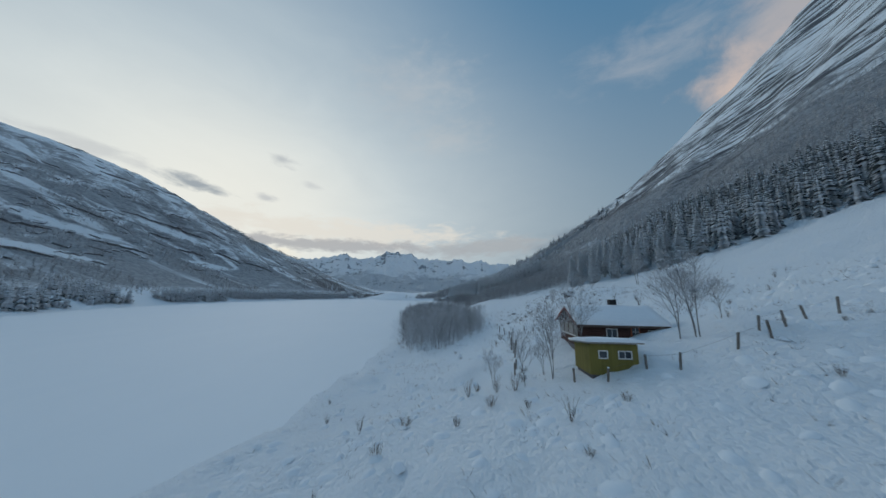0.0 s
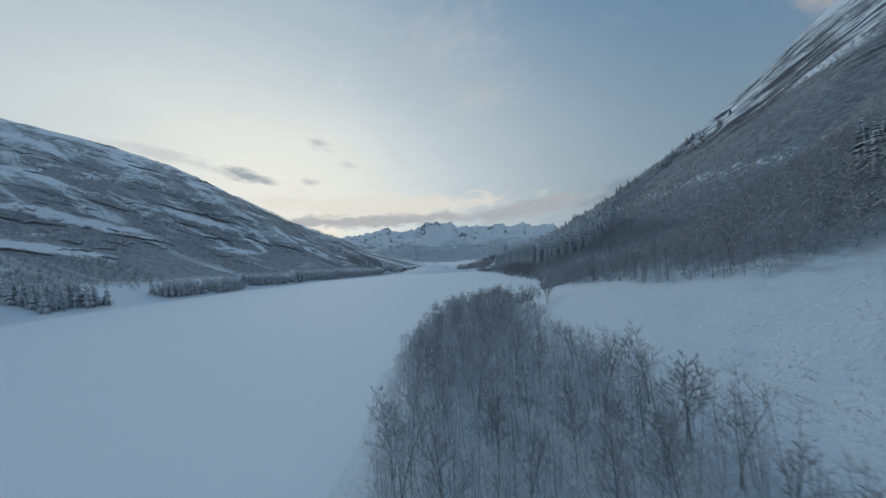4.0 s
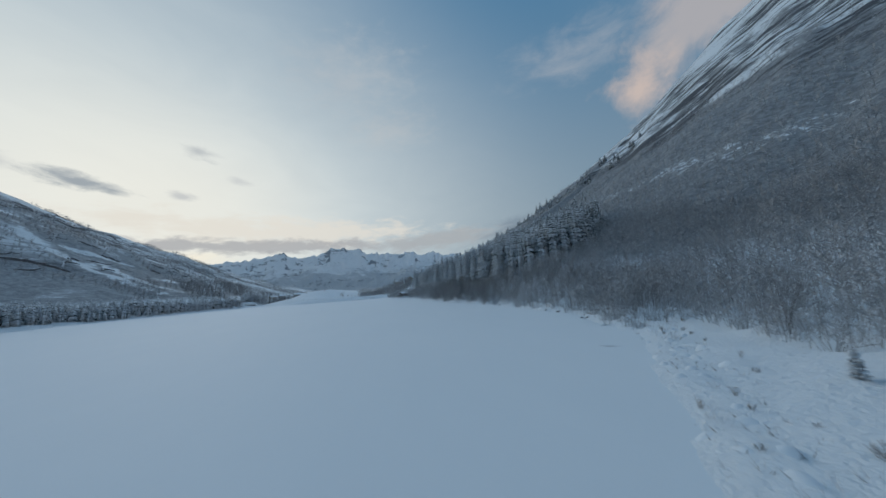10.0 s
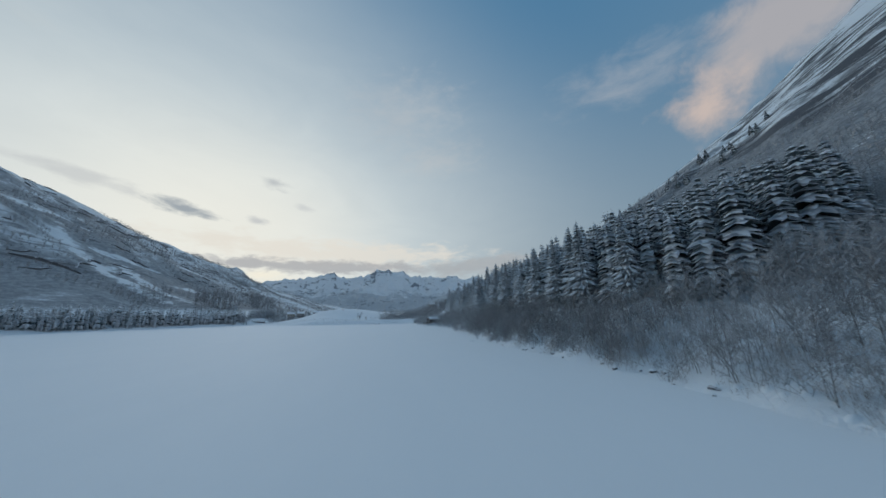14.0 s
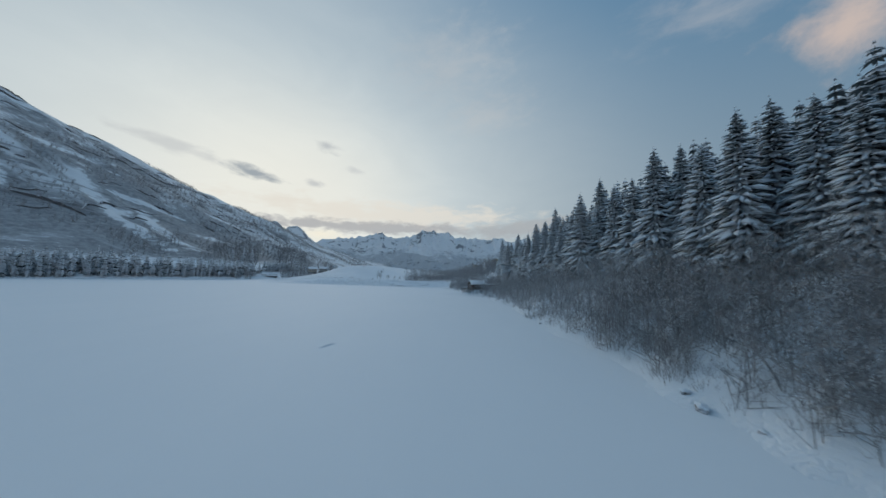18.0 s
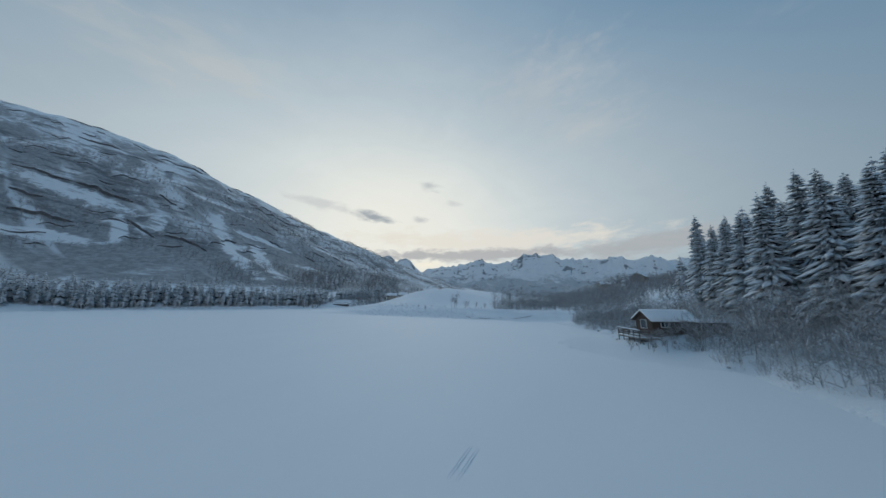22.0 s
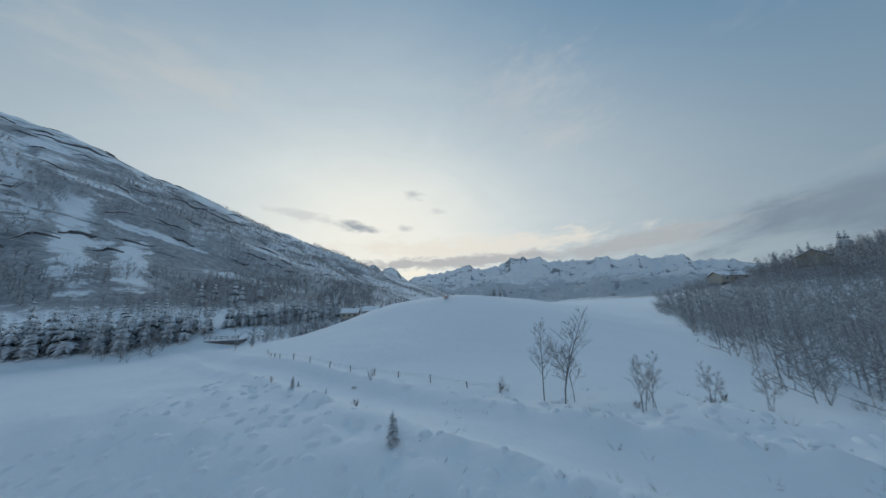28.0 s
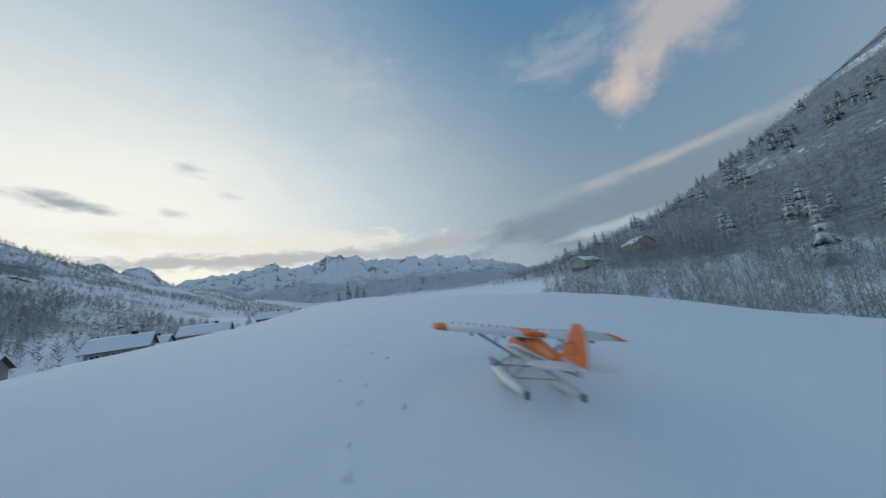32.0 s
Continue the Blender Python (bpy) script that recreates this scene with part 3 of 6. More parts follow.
def box(bm, x0, x1, y0, y1, z0, z1, bevel=0.0, m=None):
    r = bmesh.ops.create_cube(bm, size=1)
    vs = r["verts"]
    for v in vs:
        v.co = Vector(((x0 + x1) / 2 + v.co.x * (x1 - x0), (y0 + y1) / 2 + v.co.y * (y1 - y0), (z0 + z1) / 2 + v.co.z * (z1 - z0)))
    if m is not None:
        bmesh.ops.transform(bm, matrix=m, verts=vs)
    if bevel:
        es = {e for v in vs for e in v.link_edges}
        bmesh.ops.bevel(bm, geom=list(es), offset=bevel, segments=1, affect="EDGES")


def boxed(name, parent, mat, dims, bevel=0.0, label="", m=None):
    bm = bmesh.new()
    box(bm, *dims, bevel=bevel, m=m)
    return part(name, bm, mat, parent, label)


class Soup:
    """Gathers many small pieces as plain lists."""

    def __init__(self):
        self.v, self.f = [], []

    def stick(self, a, b, r0, r1, sides=3):
        a, b = Vector(a), Vector(b)
        d = b - a
        if d.length < 1e-5:
            return
        d.normalize()
        s = d.cross(Vector((0.31, 0.17, 0.93)))
        if s.length < 1e-3:
            s = d.cross(Vector((1, 0, 0)))
        s.normalize()
        t = d.cross(s)
        n = len(self.v)
        for p, r in ((a, r0), (b, r1)):
            for k in range(sides):
                w = 2 * math.pi * k / sides
                self.v.append(p + (s * math.cos(w) + t * math.sin(w)) * r)
        for k in range(sides):
            j = (k + 1) % sides
            self.f.append((n + k, n + j, n + sides + j, n + sides + k))

    def blade(self, a, b, w):
        a, b = Vector(a), Vector(b)
        s = (b - a).cross(Vector((0.4, 0.5, 0.2)))
        if s.length > 1e-6:
            s = s.normalized() * w * 1.3
            self.add([a - s, a + s, b], [(0, 1, 2)])

    def tube(self, pts, radii, sides=5):
        n = len(self.v)
        for i, p in enumerate(pts):
            d = (Vector(pts[min(i + 1, len(pts) - 1)]) - Vector(pts[max(i - 1, 0)])).normalized()
            s = d.cross(Vector((0.9, 0.2, 0.1))).normalized()
            t = d.cross(s)
            for k in range(sides):
                w = 2 * math.pi * k / sides
                self.v.append(Vector(p) + (s * math.cos(w) + t * math.sin(w)) * radii[i])
        for i in range(len(pts) - 1):
            for k in range(sides):
                j = (k + 1) % sides
                self.f.append((n + i * sides + k, n + i * sides + j, n + (i + 1) * sides + j, n + (i + 1) * sides + k))

    def add(self, verts, faces):
        n = len(self.v)
        self.v += verts
        self.f += [tuple(i + n for i in f) for f in faces]

    def mesh(self, name, mat, smooth_faces=False):
        me = bpy.data.meshes.new(name)
        me.from_pydata([tuple(v) for v in self.v], [], self.f)
        me.materials.append(mat)
        if smooth_faces:
            me.polygons.foreach_set("use_smooth", [True] * len(me.polygons))
        me.update()
        return me


def array_mesh(name, verts, faces, mat, smooth_faces=True):
    """A mesh from numpy arrays of places and of triangles or quads."""
    me = bpy.data.meshes.new(name)
    n = faces.shape[1]
    me.vertices.add(len(verts))
    me.vertices.foreach_set("co", np.ascontiguousarray(verts, np.float32).ravel())
    me.loops.add(faces.size)
    me.loops.foreach_set("vertex_index", np.ascontiguousarray(faces, np.int32).ravel())
    me.polygons.add(len(faces))
    me.polygons.foreach_set("loop_start", np.arange(0, faces.size, n, dtype=np.int32))
    me.polygons.foreach_set("use_smooth", np.full(len(faces), smooth_faces))
    me.materials.append(mat)
    me.update(calc_edges=True)
    me.validate()
    return me


def grid_faces(nx, ny):
    i = np.arange(nx - 1)[None, :] + nx * np.arange(ny - 1)[:, None]
    i = i.ravel()
    return np.stack([i, i + 1, i + nx + 1, i + nx], 1)


# ---- ground, lake, far mountains ----
def stretched(lo, hi, step, end_lo, end_hi, growth):
    mid = list(np.arange(lo, hi + 1e-6, step))
    left, right = [], []
    s, v = step, lo
    while v > end_lo:
        s *= growth
        v -= s
        left.append(v)
    s, v = step, mid[-1]
    while v < end_hi:
        s *= growth
        v += s
        right.append(v)
    return np.array(left[::-1] + mid + right)


gx = stretched(-52, 100, 1.2, -4800, 4800, 1.05)
gy = stretched(2, 468, 1.3, -3000, 4900, 1.05)
gy = np.sort(np.concatenate([gy, (gy[:-1] + gy[1:])[(gy[:-1] > 411) & (gy[:-1] < 440)] / 2]))
XX, YY = np.meshgrid(gx, gy)
LAND = land(XX, YY)
ZZ = LAND + relief(XX, YY)
ZZ = np.where(LAND <= 0.001, np.minimum(ZZ, 0) - 0.35, ZZ)
away = np.hypot(XX, YY - 200)
ZZ = ZZ - 60 * smooth(1500, 2600, away)
ground = new("ground", array_mesh("ground", np.stack([XX, YY, ZZ], -1).reshape(-1, 3), grid_faces(len(gx), len(gy)), M_GROUND))
tagged(ground, "snow-covered valley ground with heather, scrub slopes and bare rock ledges", "ground", kind="structure")

def height_at(x, y):
    """Ground height from the nearest grid cell, blended."""
    i = min(max(int(np.searchsorted(gx, x)) - 1, 0), len(gx) - 2)
    j = min(max(int(np.searchsorted(gy, y)) - 1, 0), len(gy) - 2)
    u, v = (x - gx[i]) / (gx[i + 1] - gx[i]), (y - gy[j]) / (gy[j + 1] - gy[j])
    return float((ZZ[j, i] * (1 - u) + ZZ[j, i + 1] * u) * (1 - v) + (ZZ[j + 1, i] * (1 - u) + ZZ[j + 1, i + 1] * u) * v)


lx, ly = stretched(-40, 70, 6, -420, 330, 1.2), stretched(0, 440, 8, -900, 900, 1.2)
LX, LY = np.meshgrid(lx, ly)
lake = new("lake", array_mesh("lake", np.stack([LX, LY, 0.0 * LX], -1).reshape(-1, 3), grid_faces(len(lx), len(ly)), M_LAKE))
tagged(lake, "frozen lake under smooth wind-packed snow", "frozen lake", kind="structure")

PEAKS_AZ = [-75, -60, -48, -40, -38, -36, -34.8, -34, -32.7, -31.8, -31.2, -30.6, -29.2, -28.2, -27.1, -25.8, -24.7, -23.5, -20.8, -15.5, -13.9, -10.9, -7.5, -4.6, 0.5, 1.8, 8, 11.5, 13, 16, 18, 20.5, 22, 23, 27, 30, 34, 40, 50, 70]
PEAKS_EL = [5.0, 6.5, 7.8, 8.6, 8.7, 9.2, 9.1, 8.6, 9.1, 8.4, 7.6, 8.4, 8.6, 8.0, 6.6, 5.7, 6.5, 6.75, 6.9, 7.9, 8.5, 7.6, 8.0, 9.4, 8.9, 8.0, 7.9, 8.2, 7.3, 8.0, 7.0, 7.1, 7.3, 6.0, 5.6, 4.6, 3.4, 3.0, 3.0, 2.5]
az = np.radians(np.linspace(-75, 70, 500))
rr = np.linspace(1500, 4760, 84)
AZ, RR = np.meshgrid(az, rr)
PX, PY = np.sin(AZ) * RR, 200 + np.cos(AZ) * RR
ridge_el = np.interp(np.degrees(AZ), [0.97 * a + 0.45 for a in PEAKS_AZ], [0.985 * e for e in PEAKS_EL])
jag = (0.18 * fractal(np.degrees(AZ), 0 * AZ, 3.4, 4, 2.2) + 0.55 * np.abs(fractal(np.degrees(AZ), 0 * AZ, 1.9, 4, 4.2)) - 0.2) * (0.25 + 0.75 * smooth(-26, -19, np.degrees(AZ)))
crest = 4300 * np.tan(np.radians(ridge_el + jag))
s = (RR - 1500) / 2800
prof = np.where(s < 1, 0.10 * s + 0.28 * smooth(0.15, 0.62, s) * s + 0.62 * np.clip(s, 0, 1) ** 3.2, 1 - 2.4 * (s - 1))
spur = smooth(0.1, 0.5, s) * (1 - smooth(0.9, 1.0, s))
PZ = crest * prof - 25 + spur * (70 * fractal(PX, PY, 900, 5, 5.1) + 30 * np.abs(fractal(PX, PY, 260, 4, 6.2)) - 20)
far = new("far_mountains", array_mesh("far_mountains", np.stack([PX, PY, PZ], -1).reshape(-1, 3), grid_faces(len(az), len(rr)), M_ALPINE))
tagged(far, "distant jagged snow-covered mountain range under the dusk sky", "mountain range", kind="structure")

# ---- trees ----
def skirt(soup, rnd, z, reach, fall, n):
    """A ragged drooping ring of boughs round the trunk."""
    verts = [Vector((0, 0, z + 0.12 * reach))]
    tilt, way = rnd.uniform(0, 0.28), rnd.uniform(0, 6.28)
    for i in range(2 * n):
        a = math.pi * (i + rnd.uniform(-0.3, 0.3)) / n
        r = reach * (rnd.uniform(0.85, 1.15) if i % 2 else rnd.uniform(0.5, 0.68))
        verts.append(Vector((math.cos(a) * r, math.sin(a) * r, z - fall * (r / reach) ** 1.3 + tilt * r * math.cos(a - way))))
    soup.add(verts, [(0, i + 1, (i + 1) % (2 * n) + 1) for i in range(2 * n)])


def skirt_spruce(height, tiers, seed, width, n=8, snowy=0.88):
    """A light spruce for joined woods: ragged rings, each under a ring of snow."""
    r = random.Random(seed)
    wood, needles, snow = Soup(), Soup(), Soup()
    wood.stick((0, 0, -0.4), (0, 0, height * 0.97), 0.013 * height, 0.02, 4)
    for i in range(tiers):
        k = i / (tiers - 1)
        z = height * (0.07 + 0.92 * k ** 0.95 + r.uniform(-0.5, 0.5) * 0.5 / tiers)
        reach = width * height * (1 - k) ** 0.72 * r.uniform(0.82, 1.15) + 0.13
        fall = reach * 0.5
        skirt(needles, r, z, reach, fall, n)
        skirt(snow, r, z + 0.10 + 0.05 * reach, reach * snowy, fall * snowy * 0.92, n)
    return wood, needles, snow


def spruce_meshes(height, tiers, per, seed, width, blades=3):
    """Trunk, needle boughs and the snow lying on them, base at the origin."""
    rnd = random.Random(seed)
    wood, needles, snow = Soup(), Soup(), Soup()
    wood.tube([(0, 0, -0.4), (0.03, 0, height * 0.5), (0, 0.02, height * 0.98)], [0.02 * height * 0.8, 0.011 * height, 0.012], 6)
    for i in range(tiers):
        k = i / (tiers - 1)
        z = height * (0.06 + 0.93 * k ** 0.92)
        reach = width * height * (1 - k) ** 0.68 * (0.8 + 0.2 * min(1, k / 0.15)) + 0.12
        skirt(needles, rnd, z, reach * 0.62, reach * 0.42, 9)
        for j in range(per):
            a = 2 * math.pi * (j + 0.5 * (i % 2)) / per + rnd.uniform(-0.3, 0.3)
            r = reach * rnd.uniform(0.72, 1.18)
            z0 = z + rnd.uniform(-0.22, 0.22) * height / 14
            droop = r * rnd.uniform(0.22, 0.48) * (1.15 - 0.7 * k)
            for b, spread in ((0, 0.0), (1, 0.42), (2, -0.42))[:blades]:
                aa, rb = a + spread * rnd.uniform(0.7, 1.2), r * (1.0 if b == 0 else rnd.uniform(0.62, 0.85))
                c, s_ = math.cos(aa), math.sin(aa)
                w = rb * rnd.uniform(0.09, 0.16) * (1.0 if blades > 1 else 2.6)
                mid = Vector((c * rb * 0.55, s_ * rb * 0.55, z0 - droop * 0.35))
                tip = Vector((c * rb, s_ * rb, z0 - droop))
                root = Vector((0.02 * c, 0.02 * s_, z0))
                side = Vector((-s_, c, 0)) * w
                low = Vector((0, 0, -w * 0.55))
                needles.add([root, mid, mid + side + low, mid - side + low, tip], [(0, 2, 1), (0, 1, 3), (2, 4, 1), (1, 4, 3)])
                if rnd.random() < 0.84:
                    rise = Vector((0, 0, 0.05 + 0.035 * rb))
                    m2 = mid.lerp(tip, 0.15)
                    q = rnd.uniform(0.5, 0.95)
                    snow.add([root.lerp(mid, 0.35) + rise * 0.5, m2 + rise * 1.5, m2 + side * q + low * q + rise * 0.5, m2 - side * q + low * q + rise * 0.5, mid.lerp(tip, 0.92) + rise * 0.6],
                             [(0, 2, 1), (0, 1, 3), (2, 4, 1), (1, 4, 3)])
    return wood, needles, snow


def birch_meshes(height, seed, limbs, spread, lean=0.0, stems=1):
    """Trunk with main limbs, and the fine bare twigs; base at the origin."""
    rnd = random.Random(seed)
    wood, twigs = Soup(), Soup()
    for stem in range(stems):
        h = height * rnd.uniform(0.8, 1.0)
        drift = Vector((rnd.uniform(-1, 1), rnd.uniform(-1, 1), 0)) * (0.10 + 0.14 * (stems > 1)) * h + Vector((-lean * h, 0, 0))
        start = Vector((rnd.uniform(-1, 1), rnd.uniform(-1, 1), 0)) * 0.18 * (stems > 1)
        pts, rad = [], []
        for i in range(7):
            k = i / 6
            wob = Vector((math.sin(3.1 * k + seed), math.cos(2.7 * k + 2 * seed), 0)) * 0.025 * h
            pts.append(start + drift * k ** 1.4 + wob * k + Vector((0, 0, h * k - 0.3 * (i == 0))))
            rad.append(0.0072 * h * (1 - 0.9 * k) + 0.006)
        wood.tube(pts, rad, 5)

        def trunk_at(k):
            f_ = k * 6
            i = min(int(f_), 5)
            return pts[i].lerp(pts[i + 1], f_ - i), rad[i] * (1 - (f_ - i)) + rad[i + 1] * (f_ - i)

        for b in range(limbs):
            k = 0.24 + 0.74 * (b + rnd.random()) / limbs
            p, r0 = trunk_at(k)
            a = b * 2.4 + rnd.uniform(-0.5, 0.5)
            ln = h * spread * (1.15 - k) * rnd.uniform(0.75, 1.2)
            rise = rnd.uniform(0.9, 2.0)
            d = Vector((math.cos(a), math.sin(a), rise)).normalized()
            m1 = p + d * ln * 0.5
            e = m1 + (d + Vector((0, 0, rnd.uniform(-0.35, 0.25))) + Vector((rnd.uniform(-.25, .25), rnd.uniform(-.25, .25), 0))).normalized() * ln * 0.55
            wood.stick(p, m1, r0 * 0.55, r0 * 0.36, 4)
            wood.stick(m1, e, r0 * 0.36, 0.006, 3)
            for t in range(6):
                kk = rnd.uniform(0.25, 1.0)
                q = p.lerp(m1, kk * 2) if kk < 0.5 else m1.lerp(e, kk * 2 - 1)
                dd = (d + Vector((rnd.uniform(-1, 1), rnd.uniform(-1, 1), rnd.uniform(-0.5, 0.7)))).normalized()
                tl = ln * rnd.uniform(0.3, 0.65)
                q2 = q + dd * tl
                twigs.stick(q, q2, 0.0075 + 0.0004 * h, 0.004, 3)
                for u in range(7):
                    o = q.lerp(q2, rnd.uniform(0.15, 1.0))
                    d3 = (dd + Vector((rnd.uniform(-0.8, 0.8), rnd.uniform(-0.8, 0.8), rnd.uniform(-0.2, 0.9)))).normalized()
                    twigs.blade(o, o + d3 * tl * rnd.uniform(0.35, 0.8), 0.0062)
    return wood, twigs


def make_tree(kind, meshes, mats, label, category, group):
    top = anchor(kind, 0, 0, -500, 0, label, category, group)
    for (name, me), mat in zip(meshes, mats):
        ob = new(name, me.mesh(name, mat, name == "bough_snow"))
        ob.parent = top
        if name in ("needle_crown", "bough_snow", "crown"):
            tagged(ob, kind="stuff")
    return top


def forest(templates, spots, rnd, low=0.8, high=1.15):
    """Stands copies on the ground; the first use of a template moves the template itself."""
    for x, y in spots:
        src = rnd.choice(templates)
        k = rnd.uniform(low, high)
        m = Matrix.Translation((x, y, height_at(x, y) - 0.12)) @ Matrix.Rotation(rnd.uniform(0, 6.28), 4, "Z") @ Matrix.Scale(k, 4)
        copy_thing(src, m)


def drop(templates):
    for top in templates:
        for ob in (*top.children_recursive, top):
            bpy.data.objects.remove(ob)


def scatter(rnd, n, x0, x1, y0, y1, ok, apart):
    """Up to n spots in a box that pass a test and keep some distance."""
    spots, cells = [], {}
    for _ in range(n * 14):
        if len(spots) >= n:
            break
        x, y = rnd.uniform(x0, x1), rnd.uniform(y0, y1)
        if not ok(x, y):
            continue
        c = (int(x // apart), int(y // apart))
        if any((x - a) ** 2 + (y - b) ** 2 < apart * apart for i in (-1, 0, 1) for j in (-1, 0, 1) for a, b in cells.get((c[0] + i, c[1] + j), ())):
            continue
        cells.setdefault(c, []).append((x, y))
        spots.append((x, y))
    return spots


def sheet_of_trees(name, soups, mats, spots, rnd, low, high, label, category):
    """A far wood as one thing: joined copies of a light tree."""
    top = anchor(name, 0, 0, 0, 0, label, category, kind="stuff")
    n = len(spots)
    xy = np.array(spots)
    zz = land(xy[:, 0], xy[:, 1]) - 0.2
    ang = np.array([rnd.uniform(0, 6.28) for _ in range(n)])
    size = np.array([rnd.uniform(low, high) for _ in range(n)])
    for (pname, soup), mat in zip(soups, mats):
        v = np.array([tuple(p) for p in soup.v])
        tri = []
        for f in soup.f:
            tri.append(f[:3])
            if len(f) == 4:
                tri.append((f[0], f[2], f[3]))
        tri = np.array(tri)
        c, s_ = np.cos(ang)[:, None], np.sin(ang)[:, None]
        X = (v[:, 0] * c - v[:, 1] * s_) * size[:, None] + xy[:, 0:1]
        Y = (v[:, 0] * s_ + v[:, 1] * c) * size[:, None] + xy[:, 1:2]
        Z = v[:, 2] * size[:, None] + zz[:, None]
        F = (tri[None] + (np.arange(n) * len(v))[:, None, None]).reshape(-1, 3)
        ob = new(pname, array_mesh(pname, np.stack([X, Y, Z], -1).reshape(-1, 3), F, mat, pname == "bough_snow"))
        ob.parent = top
        tagged(ob, kind="stuff")
    return top


SPRUCE_MATS = (M_SPRUCE_BARK, M_NEEDLE, M_SNOW)


def spruce_set(sizes, label, group):
    out = []
    for i, (h, tiers, per, w) in enumerate(sizes):
        wood, needles, snow = spruce_meshes(h, tiers, per, 11 + i * 7, w)
        out.append(make_tree("spruce", (("trunk", wood), ("needle_crown", needles), ("bough_snow", snow)), SPRUCE_MATS, label, "spruce tree", group))
    return out


def field_edge(y):
    return float(np.interp(y, (420, 432, 451, 467, 490, 517, 560), (15, 15, 19, 24.5, 33.5, 38, 46)))


rnd = random.Random(5)
GROVE = [(65, 262), (72, 236), (92, 236), (132, 258), (165, 330), (120, 372), (75, 402), (62, 398), (60, 372), (62, 340), (64.5, 300)]


def inside(poly, x, y):
    hit = False
    for (x0, y0), (x1, y1) in zip(poly, poly[1:] + poly[:1]):
        if (y0 > y) != (y1 > y) and x < x0 + (y - y0) / (y1 - y0) * (x1 - x0):
            hit = not hit
    return hit


grove_all = scatter(rnd, 1100, 55, 170, 230, 405, lambda x, y: inside(GROVE, x, y), 2.8)
grove_all.sort()
near_grove = grove_all[:70]
far_grove = grove_all[70:760]
spruces = spruce_set([(14.6, 34, 7, 0.215), (13.2, 31, 7, 0.235), (15.8, 36, 7, 0.20)], "tall snow-laden spruce on the lake slope", "spruces of the lake grove")
forest(spruces, near_grove, rnd, 0.92, 1.14)
mid_wood, mid_needles, mid_snow = skirt_spruce(15.0, 21, 99, 0.225, 8)
MID_SPRUCE = (("trunks", mid_wood), ("needle_crown", mid_needles), ("bough_snow", mid_snow))
sheet_of_trees("spruce_grove", MID_SPRUCE, SPRUCE_MATS, far_grove, rnd, 0.85, 1.18, "dense snow-laden spruce grove on the slope above the lake", "spruce wood")

# spruces of the slope over the cabin, and the belts along both shores
BELT = [(50, 80), (55, 66), (66, 52), (76, 42), (80, 28), (86, 5), (128, 5), (124, 60), (118, 110), (84, 112)]
belt = scatter(rnd, 420, 45, 130, 5, 115, lambda x, y: inside(BELT, x, y), 3.0)
belt.sort()
forest(spruces, belt[:24], rnd, 0.55, 0.72)
sheet_of_trees("spruce_belt", MID_SPRUCE, SPRUCE_MATS, belt[24:], rnd, 0.5, 0.72, "belt of snowy spruces on the slope above the cabin", "spruce wood")
low_wood, low_needles, low_snow = skirt_spruce(12, 13, 55, 0.27, 7, 0.8)
LOW_SPRUCE = (("trunks", low_wood), ("needle_crown", low_needles), ("bough_snow", low_snow))


def left_x(y):
    return float(np.interp(y, LEFT_Y, LEFT_X))


left_spruces = scatter(rnd, 560, -215, -90, 325, 520, lambda x, y: 6 < left_x(y) - x < 21 + 6 * math.sin(y / 19), 2.0)
left_spruces += scatter(rnd, 220, -215, -140, 225, 325, lambda x, y: 6 < left_x(y) - x < 20 and math.sin(y / 6) > -0.85, 2.0)
left_spruces += scatter(rnd, 260, -260, -130, 50, 200, lambda x, y: 5 < left_x(y) - x < 34 and math.sin(y / 7.0) > -0.5, 2.2)
sheet_of_trees("shore_spruces", LOW_SPRUCE, SPRUCE_MATS, left_spruces, rnd, 0.55, 0.9, "dark snowy spruce plantation along the far lake shore", "spruce wood")
slope_spruces = scatter(rnd, 150, 90, 330, 360, 620, lambda x, y: x > 92 + 0.1 * (y - 360) and math.sin(x / 23 + y / 31) > 0.1, 4.5)
slope_spruces += scatter(rnd, 9, 40, 120, 425, 520, lambda x, y: x - field_edge(y) > 18, 4.0)
slope_spruces += scatter(rnd, 30, -130, -60, 470, 600, lambda x, y: math.sin(x / 7 + y / 11) > 0.2, 4.0)
sheet_of_trees("slope_spruces", LOW_SPRUCE, SPRUCE_MATS, slope_spruces, rnd, 0.6, 1.0, "scattered snowy spruces on the mountain slope", "spruce wood")

# bare birches: thickets by the water, one by one
birches = []
for i, (h, limbs, spr, stems) in enumerate([(6.0, 20, 0.40, 1), (5.4, 12, 0.40, 2), (5.8, 12, 0.38, 2), (4.6, 18, 0.44, 1), (5.0, 9, 0.38, 3)]):
    wood, twigs = birch_meshes(h, 21 + i, limbs, spr, 0.0, stems)
    birches.append(make_tree("birch", (("trunk", wood), ("crown", twigs)), (M_BIRCH_BARK, M_TWIG), "bare frosted birch standing in snow by the lake", "birch tree", "birches of the lake shore"))


THICKET = [(0.2, 48), (5, 46), (9, 50), (12.5, 53), (15.5, 57), (18, 64), (18.5, 75), (17.5, 86), (15.5, 96), (15.5, 104), (17, 112), (18, 117), (12, 119), (6.5, 120), (3.0, 119), (1.0, 112), (-0.5, 105), (-1.5, 97), (-0.8, 85), (0.2, 75), (0, 62)]
